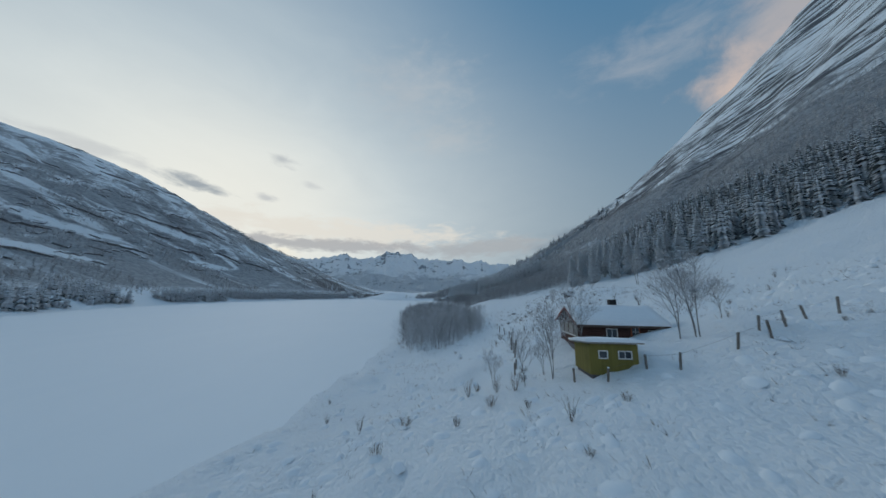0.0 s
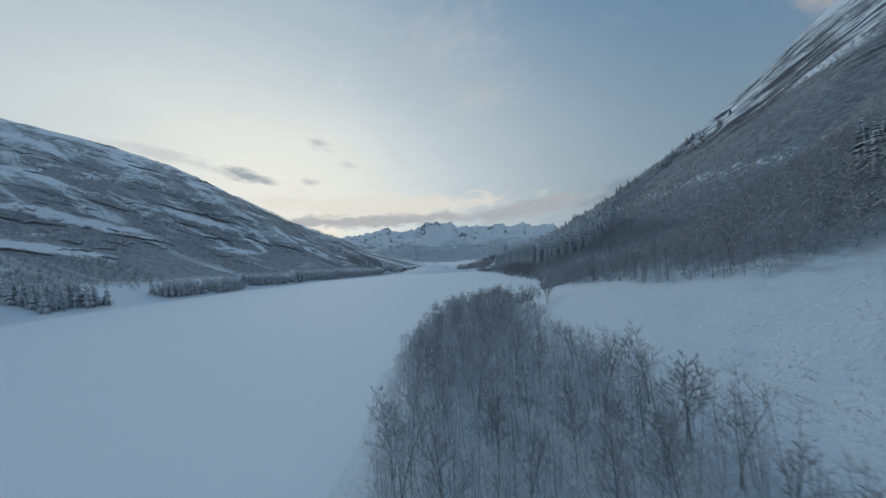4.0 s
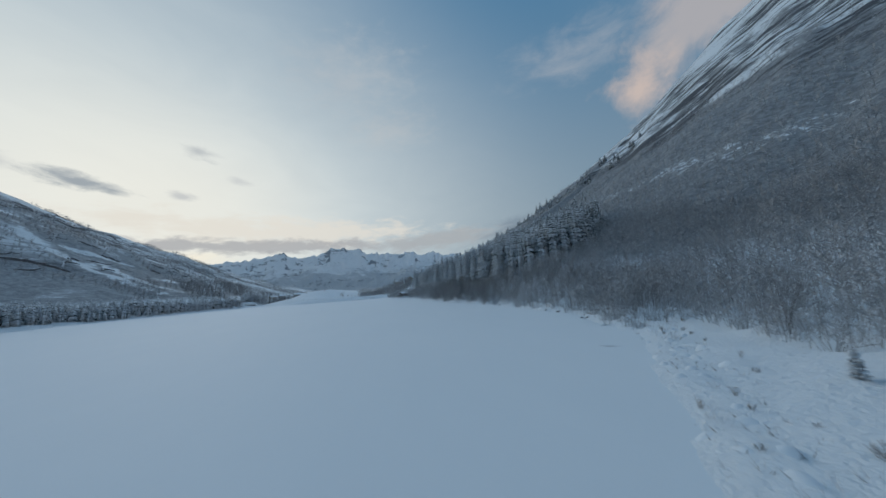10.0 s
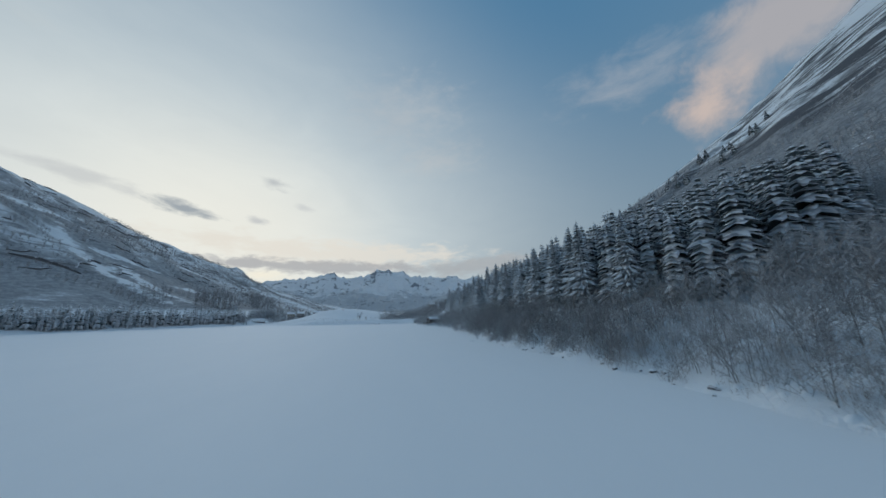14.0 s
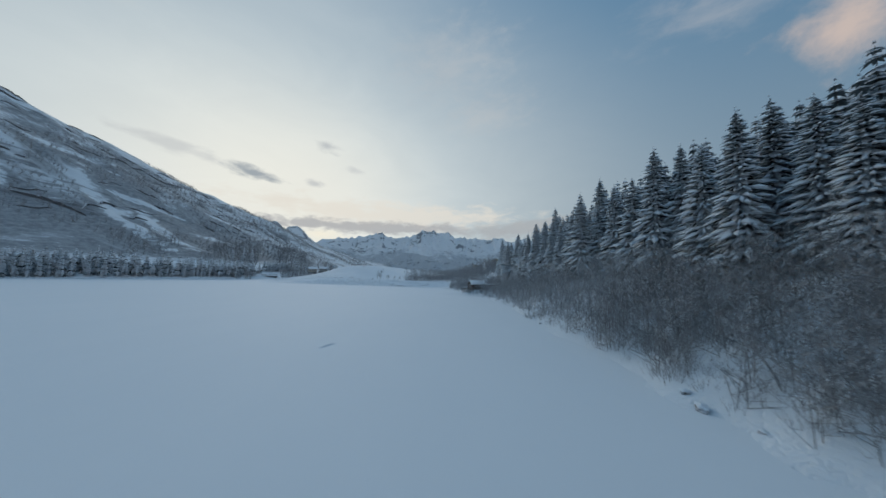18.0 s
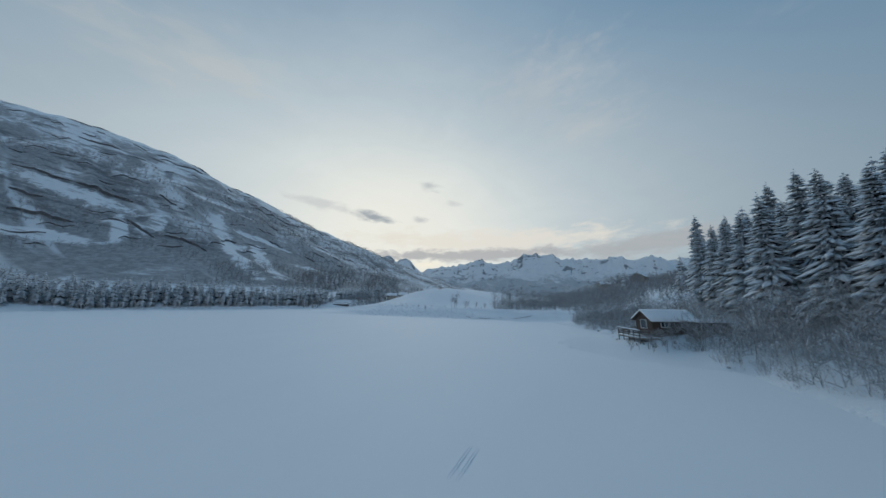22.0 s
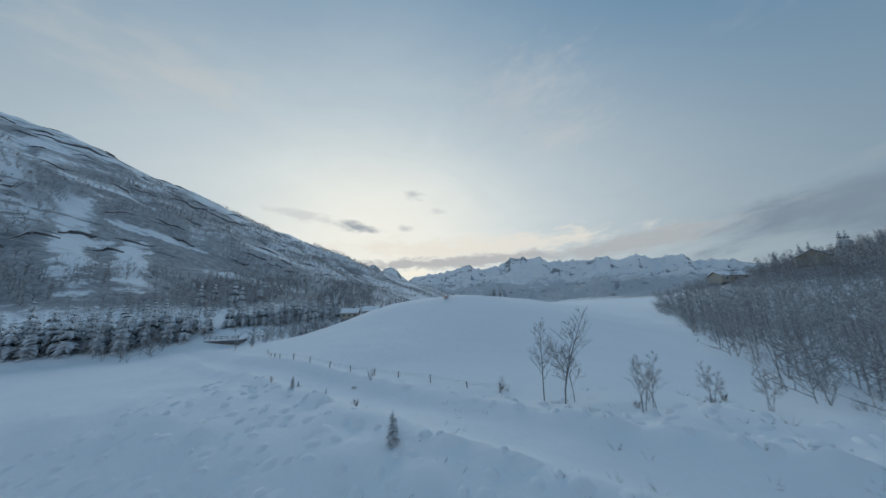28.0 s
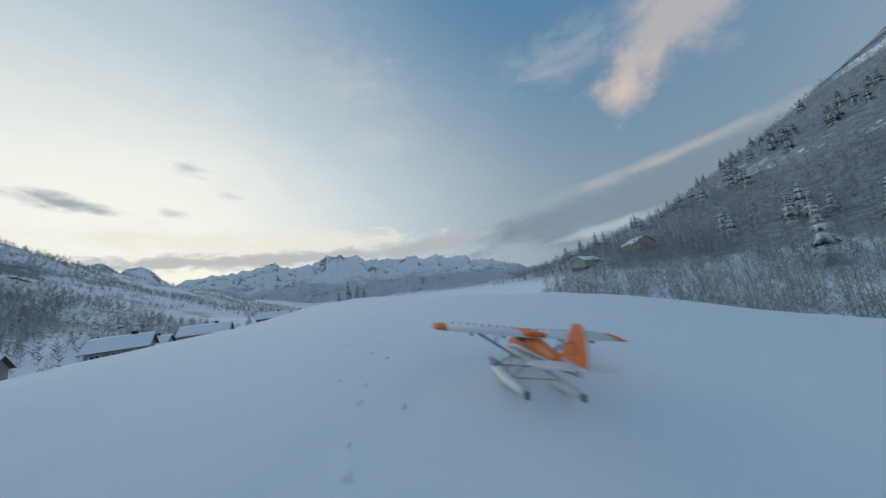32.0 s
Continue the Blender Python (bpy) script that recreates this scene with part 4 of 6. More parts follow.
# taller birches past the thicket, and the clump beside the shore path
GROUP_TREES = [(4.2, 124.6), (5.4, 122.8), (6.8, 125.6), (8.0, 122.6), (9.2, 124.2), (10.6, 121.8), (11.8, 123.0), (12.7, 122.0), (10.2, 127.4), (7.4, 128.8), (13.6, 120.6), (9.6, 120.6), (6.2, 120.8),
               (18.2, 121.6), (19.4, 123.2), (20.6, 125.0), (21.4, 123.6), (22.6, 124.4), (24.3, 125.4), (25.4, 124.2), (20.0, 120.6), (22.2, 121.2), (26.8, 122.6), (18.9, 126.4)]
CLUMP_TREES = [(14.0, 138.4), (14.5, 139.0), (14.9, 140.6), (15.4, 138.2), (15.9, 139.8), (16.2, 138.6), (16.6, 141.2), (17.2, 139.4), (17.5, 141.8), (17.9, 138.6), (18.3, 140.4), (18.8, 142.4), (16.2, 142.6), (19.6, 143.4), (20.6, 144.6), (21.6, 143.2), (20.0, 146.0), (22.4, 145.4), (19.2, 144.8), (20.2, 138.7), (21.1, 137.9), (20.8, 139.6)]
WOOD_EDGE = ((20, 60, 78, 96, 105, 117, 150, 158, 166, 172, 185, 200), (80, 56, 46, 39, 37, 34.6, 34.2, 38, 44, 48.5, 56, 60))


def thicket(x, y):
    return inside(THICKET, x + 0.5 * math.sin(y), y)


def wood_edge(y):
    return float(np.interp(y, *WOOD_EDGE))


def from_shore(x, y):
    return x - float(np.interp(y, SHORE_Y, SHORE_X))


near_birch = scatter(rnd, 110, -3, 19, 47, 121, thicket, 2.0)
near_birch += scatter(rnd, 34, 36, 75, 166, 235, lambda x, y: x > wood_edge(y) + 0.5 and from_shore(x, y) < 24, 2.2)
near_birch += scatter(rnd, 40, 30, 50, 96, 172, lambda x, y: 0.2 < x - wood_edge(y) < 7, 2.0)
beside = [(x + 0.9 * math.cos(3 * i), y + 0.9 * math.sin(3 * i)) for i, (x, y) in enumerate(GROUP_TREES[::2])]
for i, (x, y) in enumerate(GROUP_TREES + CLUMP_TREES + beside):
    k = 0.88 + 0.26 * ((i * 7) % 10) / 10
    copy_thing(birches[i % 4], Matrix.Translation((x, y, height_at(x, y) - 0.12)) @ Matrix.Rotation(i * 2.2, 4, "Z") @ Matrix.Scale(k, 4))
forest(birches, near_birch, rnd, 0.75, 1.15)
leaning = []
for i in range(3):
    wood, twigs = birch_meshes(5.0 - 0.4 * i, 61 + i, 9, 0.40, 0.45, 2)
    leaning.append(make_tree("birch", (("trunk", wood), ("crown", twigs)), (M_BIRCH_BARK, M_TWIG), "bare frosted birch leaning out over the frozen lake", "birch tree", "birches of the lake shore"))
lean_rnd = random.Random(8)
for x, y in scatter(lean_rnd, 84, 45, 72, 200, 400, lambda x, y: 1.2 < x - float(np.interp(y, SHORE_Y, SHORE_X)) < (17 if y < 350 else 10) and not (368.5 < y < 382 and x < 57), 2.4):
    src = lean_rnd.choice(leaning + birches[3:])
    copy_thing(src, Matrix.Translation((x, y, height_at(x, y) - 0.1)) @ Matrix.Rotation(lean_rnd.uniform(-0.7, 0.7), 4, "Z") @ Matrix.Scale(lean_rnd.uniform(0.75, 1.15), 4))

# woods of the slopes, light bare trees joined
def light_birch(seed, stems, limbs, twigs, width, trunk, height=4.6, low_limb=0.22, flat=1.0):
    """A bare birch of thin blades, for woods that are joined."""
    wood, crown = Soup(), Soup()
    r = random.Random(seed)
    for st in range(stems):
        foot = Vector((0.35 * st, 0.25 * st * (-1) ** st, -0.3))
        tip_ = Vector((0.3 - 0.7 * st + r.uniform(-.3, .3), 0.2 + 0.4 * st * (-1) ** st, height * (1 - 0.13 * st)))
        wood.stick(foot, tip_, trunk, trunk * 0.3, 3)
        for i in range(limbs):
            k = r.uniform(low_limb, 1)
            p = foot.lerp(tip_, k)
            a = i * 2.4 + st
            d = Vector((math.cos(a) * flat, math.sin(a) * flat, r.uniform(0.6, 1.8))).normalized() * (0.38 * height * (1.3 - k))
            crown.blade(p, p + d, width * 1.2)
            for j in range(twigs):
                q = p + d * r.uniform(0.25, 1.0)
                crown.blade(q, q + Vector((r.uniform(-.55, .55), r.uniform(-.55, .55), r.uniform(-0.1, .8))), width)
    return ("trunks", wood), ("crowns", crown)


FAR_BIRCH = light_birch(77, 2, 9, 2, 0.03, 0.028, 4.6, 0.1, 1.4)
SCRUB = light_birch(80, 1, 7, 1, 0.07, 0.03, 4.0, 0.05, 1.5)
NEAR_BIRCH = light_birch(78, 2, 15, 6, 0.0085, 0.022, 5.0, 0.12, 1.2)
BANK_BIRCH = light_birch(79, 2, 10, 5, 0.017, 0.024, 4.8, 0.06, 1.6)
brush = Soup()
bu = random.Random(91)
for i in range(20):
    a = bu.uniform(0, 6.28)
    o = Vector((math.cos(a), math.sin(a), 0)) * bu.uniform(0, 0.5) - Vector((0, 0, 0.1))
    e = o + Vector((math.cos(a) * bu.uniform(0.1, 0.9), math.sin(a) * bu.uniform(0.1, 0.9), bu.uniform(0.7, 1.9)))
    brush.blade(o, e, 0.013)
    for j in range(2):
        q = o.lerp(e, bu.uniform(0.3, 0.95))
        brush.blade(q, q + Vector((bu.uniform(-.4, .4), bu.uniform(-.4, .4), bu.uniform(0, .45))), 0.010)
BRUSH = (("brush_twigs", brush),)
bank = scatter(rnd, 600, -3, 19, 47, 121, thicket, 1.05)
sheet_of_trees("thicket_birches", NEAR_BIRCH, (M_BIRCH_BARK, M_RIME), bank, rnd, 0.65, 1.15, "dense grey thicket of bare frosted birches by the lake", "birch thicket")
bank = scatter(rnd, 1700, 40, 80, 185, 412, lambda x, y: 1.3 + 0.5 * math.sin(y * 0.9) < from_shore(x, y) < (21 if y < 345 else 13) and not (368.5 < y < 383 and x < 58), 0.85)
bank += scatter(rnd, 420, 30, 80, 92, 205, lambda x, y: 0 < x - wood_edge(y) < 12, 1.1)
near_bank = [p for p in bank if 242 < p[1] < 305]
sheet_of_trees("willow_bank", BANK_BIRCH, (M_BIRCH_BARK, M_TWIG), near_bank + [(x + 0.5, y + 0.4) for x, y in near_bank if from_shore(x, y) < 9], rnd, 0.7, 1.15, "dense tangle of bare willows over the steep lake bank", "willow thicket")
bank = [p for p in bank if not 242 < p[1] < 305]
sheet_of_trees("bank_birches", BANK_BIRCH, (M_BIRCH_BARK, M_FROST), bank, rnd, 0.65, 1.2, "dense bare frosted birches and willows on the lake bank", "birch thicket")
low_brush = scatter(rnd, 2300, 40, 80, 180, 412, lambda x, y: 0.7 + 0.5 * math.sin(y * 0.9) < from_shore(x, y) < 19 and not (368 < y < 383 and x < 54), 0.6)
low_brush += scatter(rnd, 160, -3, 19, 47, 121, thicket, 1.2)
low_brush += [(19, 97), (19.6, 97.8), (18.4, 96.2), (20.1, 96.6)]
low_brush += scatter(rnd, 40, 12, 60, 140, 185, lambda x, y: 1 < from_shore(x, y) < 3.5 and math.sin(y * 0.7) > 0.3, 0.8)
low_brush += scatter(rnd, 240, 30, 80, 100, 200, lambda x, y: 0 < x - wood_edge(y) < 10, 0.9)
low_brush += scatter(rnd, 260, 12, 60, 424, 520, lambda x, y: 0 < x - field_edge(y) < 14, 1.0)
sheet_of_trees("undergrowth", BRUSH, (M_FROST,), low_brush, rnd, 0.6, 1.5, "frosted bare brushwood along the lake bank", "brushwood")


clump = scatter(rnd, 800, 12, 100, 424, 535, lambda x, y: 0 < x - field_edge(y) < 44 and math.hypot(x - 67, y - 536) > 9, 1.3)
sheet_of_trees("field_birches", BANK_BIRCH, (M_BIRCH_BARK, M_TWIG), clump, rnd, 0.9, 1.4, "dark dense birch wood bordering the snowy field", "birch wood")


def wood_right(x, y):
    return x > wood_edge(y) + 8 and from_shore(x, y) > 12 and not inside(GROVE, x, y)


wood_spots = scatter(rnd, 3000, 40, 130, 60, 300, lambda x, y: wood_right(x, y) and x < 60 + 0.9 * (y - 60), 1.5)
sheet_of_trees("birch_wood", FAR_BIRCH, (M_BIRCH_BARK, M_FROST), wood_spots, rnd, 0.7, 1.3, "grey bare birch wood covering the mountain foot", "birch wood")
up_spots = scatter(rnd, 2600, 60, 190, 60, 330, wood_right, 2.2)
up_spots += scatter(rnd, 5200, 100, 430, 20, 640, lambda x, y: wood_right(x, y) and height_at(x, y) < 150 and not (53 < height_at(x, y) + 6 * math.sin(x / 13 + y / 21) < 63 and y > 90) and math.sin(x / 17 + y / 29) > -0.75, 2.6)
hill_spots = scatter(rnd, 1500, 30, 190, 412, 640, lambda x, y: x - field_edge(y) > 30 and math.hypot(x - 68, y - 530) > 16, 2.0)
sheet_of_trees("slope_birches", SCRUB, (M_BIRCH_BARK, M_FROST), up_spots, rnd, 0.8, 1.5, "bare birch scrub scattered over the steep slope", "birch wood")
sheet_of_trees("hill_birches", FAR_BIRCH, (M_BIRCH_BARK, M_TWIG), hill_spots, rnd, 0.8, 1.4, "dark bare birch wood on the hill behind the field", "birch wood")
valley_spots = scatter(rnd, 1500, -175, -58, 440, 640, lambda x, y: x < -60 - 0.12 * abs(y - 500) and math.hypot(x + 56, y - 534) > 14 and math.sin(x / 9 + y / 14) > -0.5, 1.8)
far_valley = scatter(rnd, 2400, -360, -64, 520, 940, lambda x, y: height_at(x, y) < 75 and math.sin(x / 31 + y / 47) + 0.5 * math.sin(y / 19) > -0.5, 2.6)
sheet_of_trees("far_valley_birches", SCRUB, (M_BIRCH_BARK, M_TWIG), far_valley, rnd, 0.8, 1.5, "bare birch scrub over the lower valley side", "birch wood")
sheet_of_trees("valley_birches", FAR_BIRCH, (M_BIRCH_BARK, M_TWIG), valley_spots, rnd, 0.7, 1.3, "dark bare birch wood in the valley beside the field", "birch wood")
def in_snowfield(y, z):
    for cy, cz, along, across, lean in SNOWFIELDS:
        u = ((y - cy) * math.cos(lean) + (z - cz) * math.sin(lean)) / along
        v = ((z - cz) * math.cos(lean) - (y - cy) * math.sin(lean)) / across
        if u * u + v * v < 1.5:
            return True
    return False


left_spots = scatter(rnd, 8000, -500, -140, 60, 800, lambda x, y: left_x(y) - x > 22 and not in_snowfield(y, height_at(x, y)) and height_at(x, y) < 150 and math.sin(x / 26 + 1.1 * math.sin(y / 40)) + 0.6 * math.sin(y / 17) > -0.7, 2.2)
sheet_of_trees("far_slope_birches", SCRUB, (M_BIRCH_BARK, M_TWIG), left_spots, rnd, 0.9, 1.6, "dark bare birch scrub on the far mountain side", "birch wood")

# ---- cabins and houses ----
def window_part(parent, x, z, w, h, y, frame_mat=M_WHITE, bars=1):
    """A window in a wall that faces -y, at y: frame pieces proud, dark glass set back, glazing bar."""
    top = anchor("window", 0, 0, 0)
    top.parent = parent
    t = 0.07
    boxed("pane", top, M_PANE, (x - w / 2, x + w / 2, y - 0.012, y - 0.004, z, z + h))
    for nm, d in (("frame_side", (x - w / 2 - t, x - w / 2, y - 0.05, y - 0.004, z - t, z + h + t)), ("frame_side", (x + w / 2, x + w / 2 + t, y - 0.05, y - 0.004, z - t, z + h + t)),
                  ("frame_head", (x - w / 2, x + w / 2, y - 0.05, y - 0.004, z + h, z + h + t)), ("frame_sill", (x - w / 2, x + w / 2, y - 0.07, y - 0.004, z - t, z))):
        boxed(nm, top, frame_mat, d, 0.006)
    for i in range(bars):
        bx = x - w / 2 + w * (i + 1) / (bars + 1)
        boxed("glazing_bar", top, frame_mat, (bx - 0.02, bx + 0.02, y - 0.035, y - 0.013, z, z + h))
    return top


def board_wall(parent, name, x0, x1, z0, z1, y, mat, step=0.16, top_at=None):
    """Upright boards with small gaps, on the plane y, facing -y; each board a mesh."""
    n = max(1, int(round((x1 - x0) / step)))
    w = (x1 - x0) / n
    for i in range(n):
        a = x0 + i * w
        zt = z1 if top_at is None else top_at(a + w / 2)
        boxed(name, parent, mat, (a + 0.006, a + w - 0.006, y - 0.022 - 0.006 * (i % 2), y - 0.001, z0, zt))


def snow_slab(parent, pts, thick, name="roof_snow", sag=0.06):
    """A rounded snow layer over a roof quad, given by four corners in order."""
    soup = Soup()
    nu, nv = 10, 6
    a, b, c, d = (Vector(p) for p in pts)
    up_n = (b - a).cross(d - a).normalized()
    if up_n.z < 0:
        up_n = -up_n
    top, low = [], []
    for j in range(nv + 1):
        for i in range(nu + 1):
            u, v = i / nu, j / nv
            p = (a.lerp(b, u)).lerp(d.lerp(c, u), v)
            e = min(u, 1 - u, v * 0.7, (1 - v) * 0.7) * 2
            k = min(1, e / 0.14)
            h = thick * (0.55 + 0.45 * math.sqrt(k)) + 0.03 * math.sin(9 * u + 4 * v) * k
            top.append(p + up_n * 0.02 + Vector((0, 0, h)))
            low.append(p + up_n * 0.01)
    n = len(top)
    faces = []
    w = nu + 1
    for j in range(nv):
        for i in range(nu):
            q = j * w + i
            faces.append((q, q + 1, q + w + 1, q + w))
    rim = [i for i in range(w)] + [j * w + nu for j in range(1, nv + 1)] + [nv * w + i for i in range(nu - 1, -1, -1)] + [j * w for j in range(nv - 1, 0, -1)]
    for k, i in enumerate(rim):
        j = rim[(k + 1) % len(rim)]
        faces.append((j, i, n + i, n + j))
    soup.add(top + low, faces)
    ob = new(name, soup.mesh(name, M_SNOW, True))
    ob.parent = parent
    return ob


def gable_house(name, x, y, z, turn, length, depth, wall_h, rise, wall_mat, label, over=0.35, snow=0.3, windows=(), chimney=None, boards=0.0, trim=None, back_windows=()):
    """Ridge along the local x axis, front towards local -y; walls, gables, roof slabs, snow, windows."""
    top = anchor(name, x, y, z, turn, label, "house")
    L, D = length / 2, depth / 2
    t = 0.14
    boxed("plinth", top, M_ROCK, (-L + 0.05, L - 0.05, -D + 0.05, D - 0.05, -1.2, 0.06))
    boxed("wall_front", top, wall_mat, (-L, L, -D, -D + t, 0, wall_h), 0.01)
    boxed("wall_back", top, wall_mat, (-L, L, D - t, D, 0, wall_h), 0.01)
    for sx_ in (-1, 1):
        bm = bmesh.new()
        prof_ = [(-D + t, 0), (D - t, 0), (D - t, wall_h), (0, wall_h + rise - 0.05), (-D + t, wall_h)]
        a = [bm.verts.new((sx_ * L, p[0], p[1])) for p in prof_]
        b = [bm.verts.new((sx_ * (L - t), p[0], p[1])) for p in prof_]
        bm.faces.new(a)
        bm.faces.new(b[::-1])
        for i in range(5):
            j = (i + 1) % 5
            bm.faces.new((a[i], b[i], b[j], a[j]))
        bmesh.ops.recalc_face_normals(bm, faces=bm.faces)
        part("gable_wall", bm, wall_mat, top)
    k = rise / D
    for sy_ in (-1, 1):
        bm = bmesh.new()
        e, r = (sy_ * (D + over), wall_h - over * k), (0, wall_h + rise)
        q = [(-L - over, e[0], e[1]), (L + over, e[0], e[1]), (L + over, r[0], r[1]), (-L - over, r[0], r[1])]
        a = [bm.verts.new(p) for p in q]
        b = [bm.verts.new((p[0], p[1], p[2] + 0.10)) for p in q]
        bm.faces.new(a)
        bm.faces.new(b)
        for i in range(4):
            j = (i + 1) % 4
            bm.faces.new((a[i], a[j], b[j], b[i]))
        bmesh.ops.recalc_face_normals(bm, faces=bm.faces)
        part("roof_slope", bm, trim or M_BROWNWALL, top)
        if snow:
            snow_slab(top, [(p[0], p[1], p[2] + 0.10) for p in q], snow)
    if boards:
        board_wall(top, "board", -L, L, 0.02, wall_h - 0.02, -D, wall_mat, boards)
    for (wx, wz, ww, wh) in windows:
        window_part(top, wx, wz, ww, wh, -D - 0.03)
    if chimney:
        cx, cy, ch = chimney
        c = boxed("chimney", top, M_DARKMETAL, (cx - 0.32, cx + 0.32, cy - 0.27, cy + 0.27, wall_h, wall_h + rise + ch), 0.02)
        boxed("chimney_cap", c, M_DARKMETAL, (cx - 0.38, cx + 0.38, cy - 0.33, cy + 0.33, wall_h + rise + ch, wall_h + rise + ch + 0.06), 0.01)
    return top


# old log cabin on the first slope: ridge along its front, chimney, snow to the eaves
cabin = gable_house("log_cabin", 20.2, 26.2, 6.0, -11.8, 7.4, 5.2, 2.15, 1.35, M_LOG, "dark log cabin under thick roof snow with black chimney", 0.4, 0.32,
                    windows=((-0.9, 0.95, 0.85, 0.72), (2.55, 1.05, 0.5, 0.55)), chimney=(0.75, 0.25, 0.75))
for i in range(11):
    z0 = 0.05 + i * 0.19
    for x0, x1 in ((-3.72, -1.42), (-0.38, 0.72), (1.58, 2.2), (2.9, 3.72)) if 0.75 < z0 + 0.1 < 1.8 else ((-3.72, 0.72), (1.58, 3.72)):
        boxed("log", cabin, M_LOG, (x0, x1, -2.66, -2.55, z0, z0 + 0.17), 0.03)
    boxed("log_end", cabin, M_LOG, (-3.9, -3.72, -2.66, -2.5, z0, z0 + 0.17), 0.03)
# gable: logs below, a light board panel with dark battens above a white sill, dark attic boards
for i in range(4):
    boxed("gable_log", cabin, M_LOG, (-3.76, -3.70, -2.45, 2.45, 0.05 + i * 0.19, 0.22 + i * 0.19), 0.02)
boxed("gable_sill", cabin, M_WHITE, (-3.80, -3.70, -2.5, 2.5, 0.82, 0.90), 0.008, "white-painted sill board")
for i in range(20):
    yy = -2.5 + i * 0.25
    zt = 2.1 + 1.25 * (1 - abs(yy + 0.12) / 2.6)
    boxed("gable_board", cabin, M_GREYWALL, (-3.735, -3.705, yy + 0.01, yy + 0.24, 0.91, 1.95))
    boxed("attic_board", cabin, M_BROWNWALL, (-3.735, -3.705, yy + 0.01, yy + 0.24, 1.96, zt))
for yy in (-2.45, -1.2, 0.05, 1.3, 2.4):
    boxed("batten", cabin, M_LOG, (-3.765, -3.737, yy - 0.06, yy + 0.06, 0.91, 1.95), 0.004)
for sy_ in (-1, 1):
    bm = bmesh.new()
    slope_m = Matrix.Translation((-4.12, 0, 3.46)) @ Matrix.Rotation(math.atan2(1.35, 2.6) * -sy_, 4, "X")
    box(bm, -0.02, 0.02, min(0, sy_ * 3.38), max(0, sy_ * 3.38), -0.11, 0.09, 0.005, slope_m)
    part("barge_board", bm, M_RED, cabin, "red-painted barge board on the gable")
boxed("eaves_board", cabin, M_BROWNWALL, (-4.1, 4.1, -3.06, -3.02, 1.86, 1.99), 0.005)
door = boxed("door", cabin, M_DOOR, (0.74, 1.56, -2.66, -2.6, 0.1, 1.95), 0.01, "orange-red wooden door with a glazed top")
boxed("door_pane", door, M_PANE, (0.86, 1.44, -2.672, -2.662, 1.15, 1.8))
boxed("door_bar", door, M_WHITE, (1.13, 1.17, -2.685, -2.673, 1.15, 1.8))
boxed("door_bar", door, M_WHITE, (0.86, 1.44, -2.685, -2.673, 1.46, 1.5))
boxed("door_handle", door, M_DARKMETAL, (0.80, 0.83, -2.70, -2.662, 0.95, 1.08), 0.004)

# ochre shed in front of it, with a single sloped roof
shed = anchor("ochre_shed", 14.55, 19.35, 5.35, -10, "ochre-yellow board shed with white windows and snowy roof", "shed")
boxed("plinth", shed, M_ROCK, (-1.5, 1.5, -1.15, 1.15, -1.2, 0.05))
for nm, d in (("wall_back", (-1.6, 1.6, 1.12, 1.22, 0, 1.72)), ("wall_front", (-1.6, 1.6, -1.22, -1.12, 0, 2.02)), ("wall_side", (-1.6, -1.5, -1.12, 1.12, 0, 1.8)), ("wall_side", (1.5, 1.6, -1.12, 1.12, 0, 1.8))):
    boxed(nm, shed, M_YELLOW, d, 0.006)
board_wall(shed, "board", -1.62, 1.62, 0.0, 2.0, -1.22, M_YELLOW, 0.15)
for i in range(15):
    yy = -1.2 + i * 0.16
    boxed("board", shed, M_YELLOW, (-1.63 - 0.005 * (i % 2), -1.602, yy + 0.005, yy + 0.155, 0, 1.98 - 0.12 * (yy + 1.2) / 2.4))
bm = bmesh.new()
box(bm, -1.9, 1.9, -1.55, 1.5, 0, 0.09, 0.01, Matrix.Translation((0, 0, 1.93)) @ Matrix.Rotation(radians(-6), 4, "X"))
part("roof", bm, M_GREYWALL, shed)
snow_slab(shed, [(-1.95, -1.6, 2.19), (1.95, -1.6, 2.19), (1.95, 1.55, 1.86), (-1.95, 1.55, 1.86)], 0.24)
window_part(shed, -0.75, 1.12, 0.5, 0.42, -1.25, bars=0)
window_part(shed, 0.72, 1.12, 0.8, 0.42, -1.25, bars=1)

# boat cabin at the water with a railed deck
boat_cabin = gable_house("lake_cabin", 49.2, 373.4, 2.0, 21, 5.6, 3.1, 1.75, 1.05, M_BROWNWALL, "small brown lakeside cabin with snowy gable roof", 0.4, 0.34, windows=((-1.2, 0.9, 0.9, 0.8), (1.4, 0.9, 0.9, 0.8)), trim=M_BROWNWALL)
gw = anchor("window", 0, 0, 0)
gw.parent = boat_cabin
gw.location = (0.5, 0, -0.1)
boxed("pane", gw, M_PANE, (-3.335, -3.315, -0.5, 0.5, 0.75, 1.75))
for d in ((-3.36, -3.31, -0.58, -0.5, 0.67, 1.83), (-3.36, -3.31, 0.5, 0.58, 0.67, 1.83), (-3.36, -3.31, -0.5, 0.5, 1.75, 1.83), (-3.37, -3.31, -0.5, 0.5, 0.67, 0.75)):
    boxed("frame_bar", gw, M_WHITE, d, 0.004)
deck = anchor("deck", 46.0, 372.3, 1.5, 21, "weathered wooden deck with snowy railing beside the cabin", "deck")
boxed("platform", deck, M_POST, (-1.6, 1.25, -2.2, 2.2, -0.16, 0.0), 0.01)
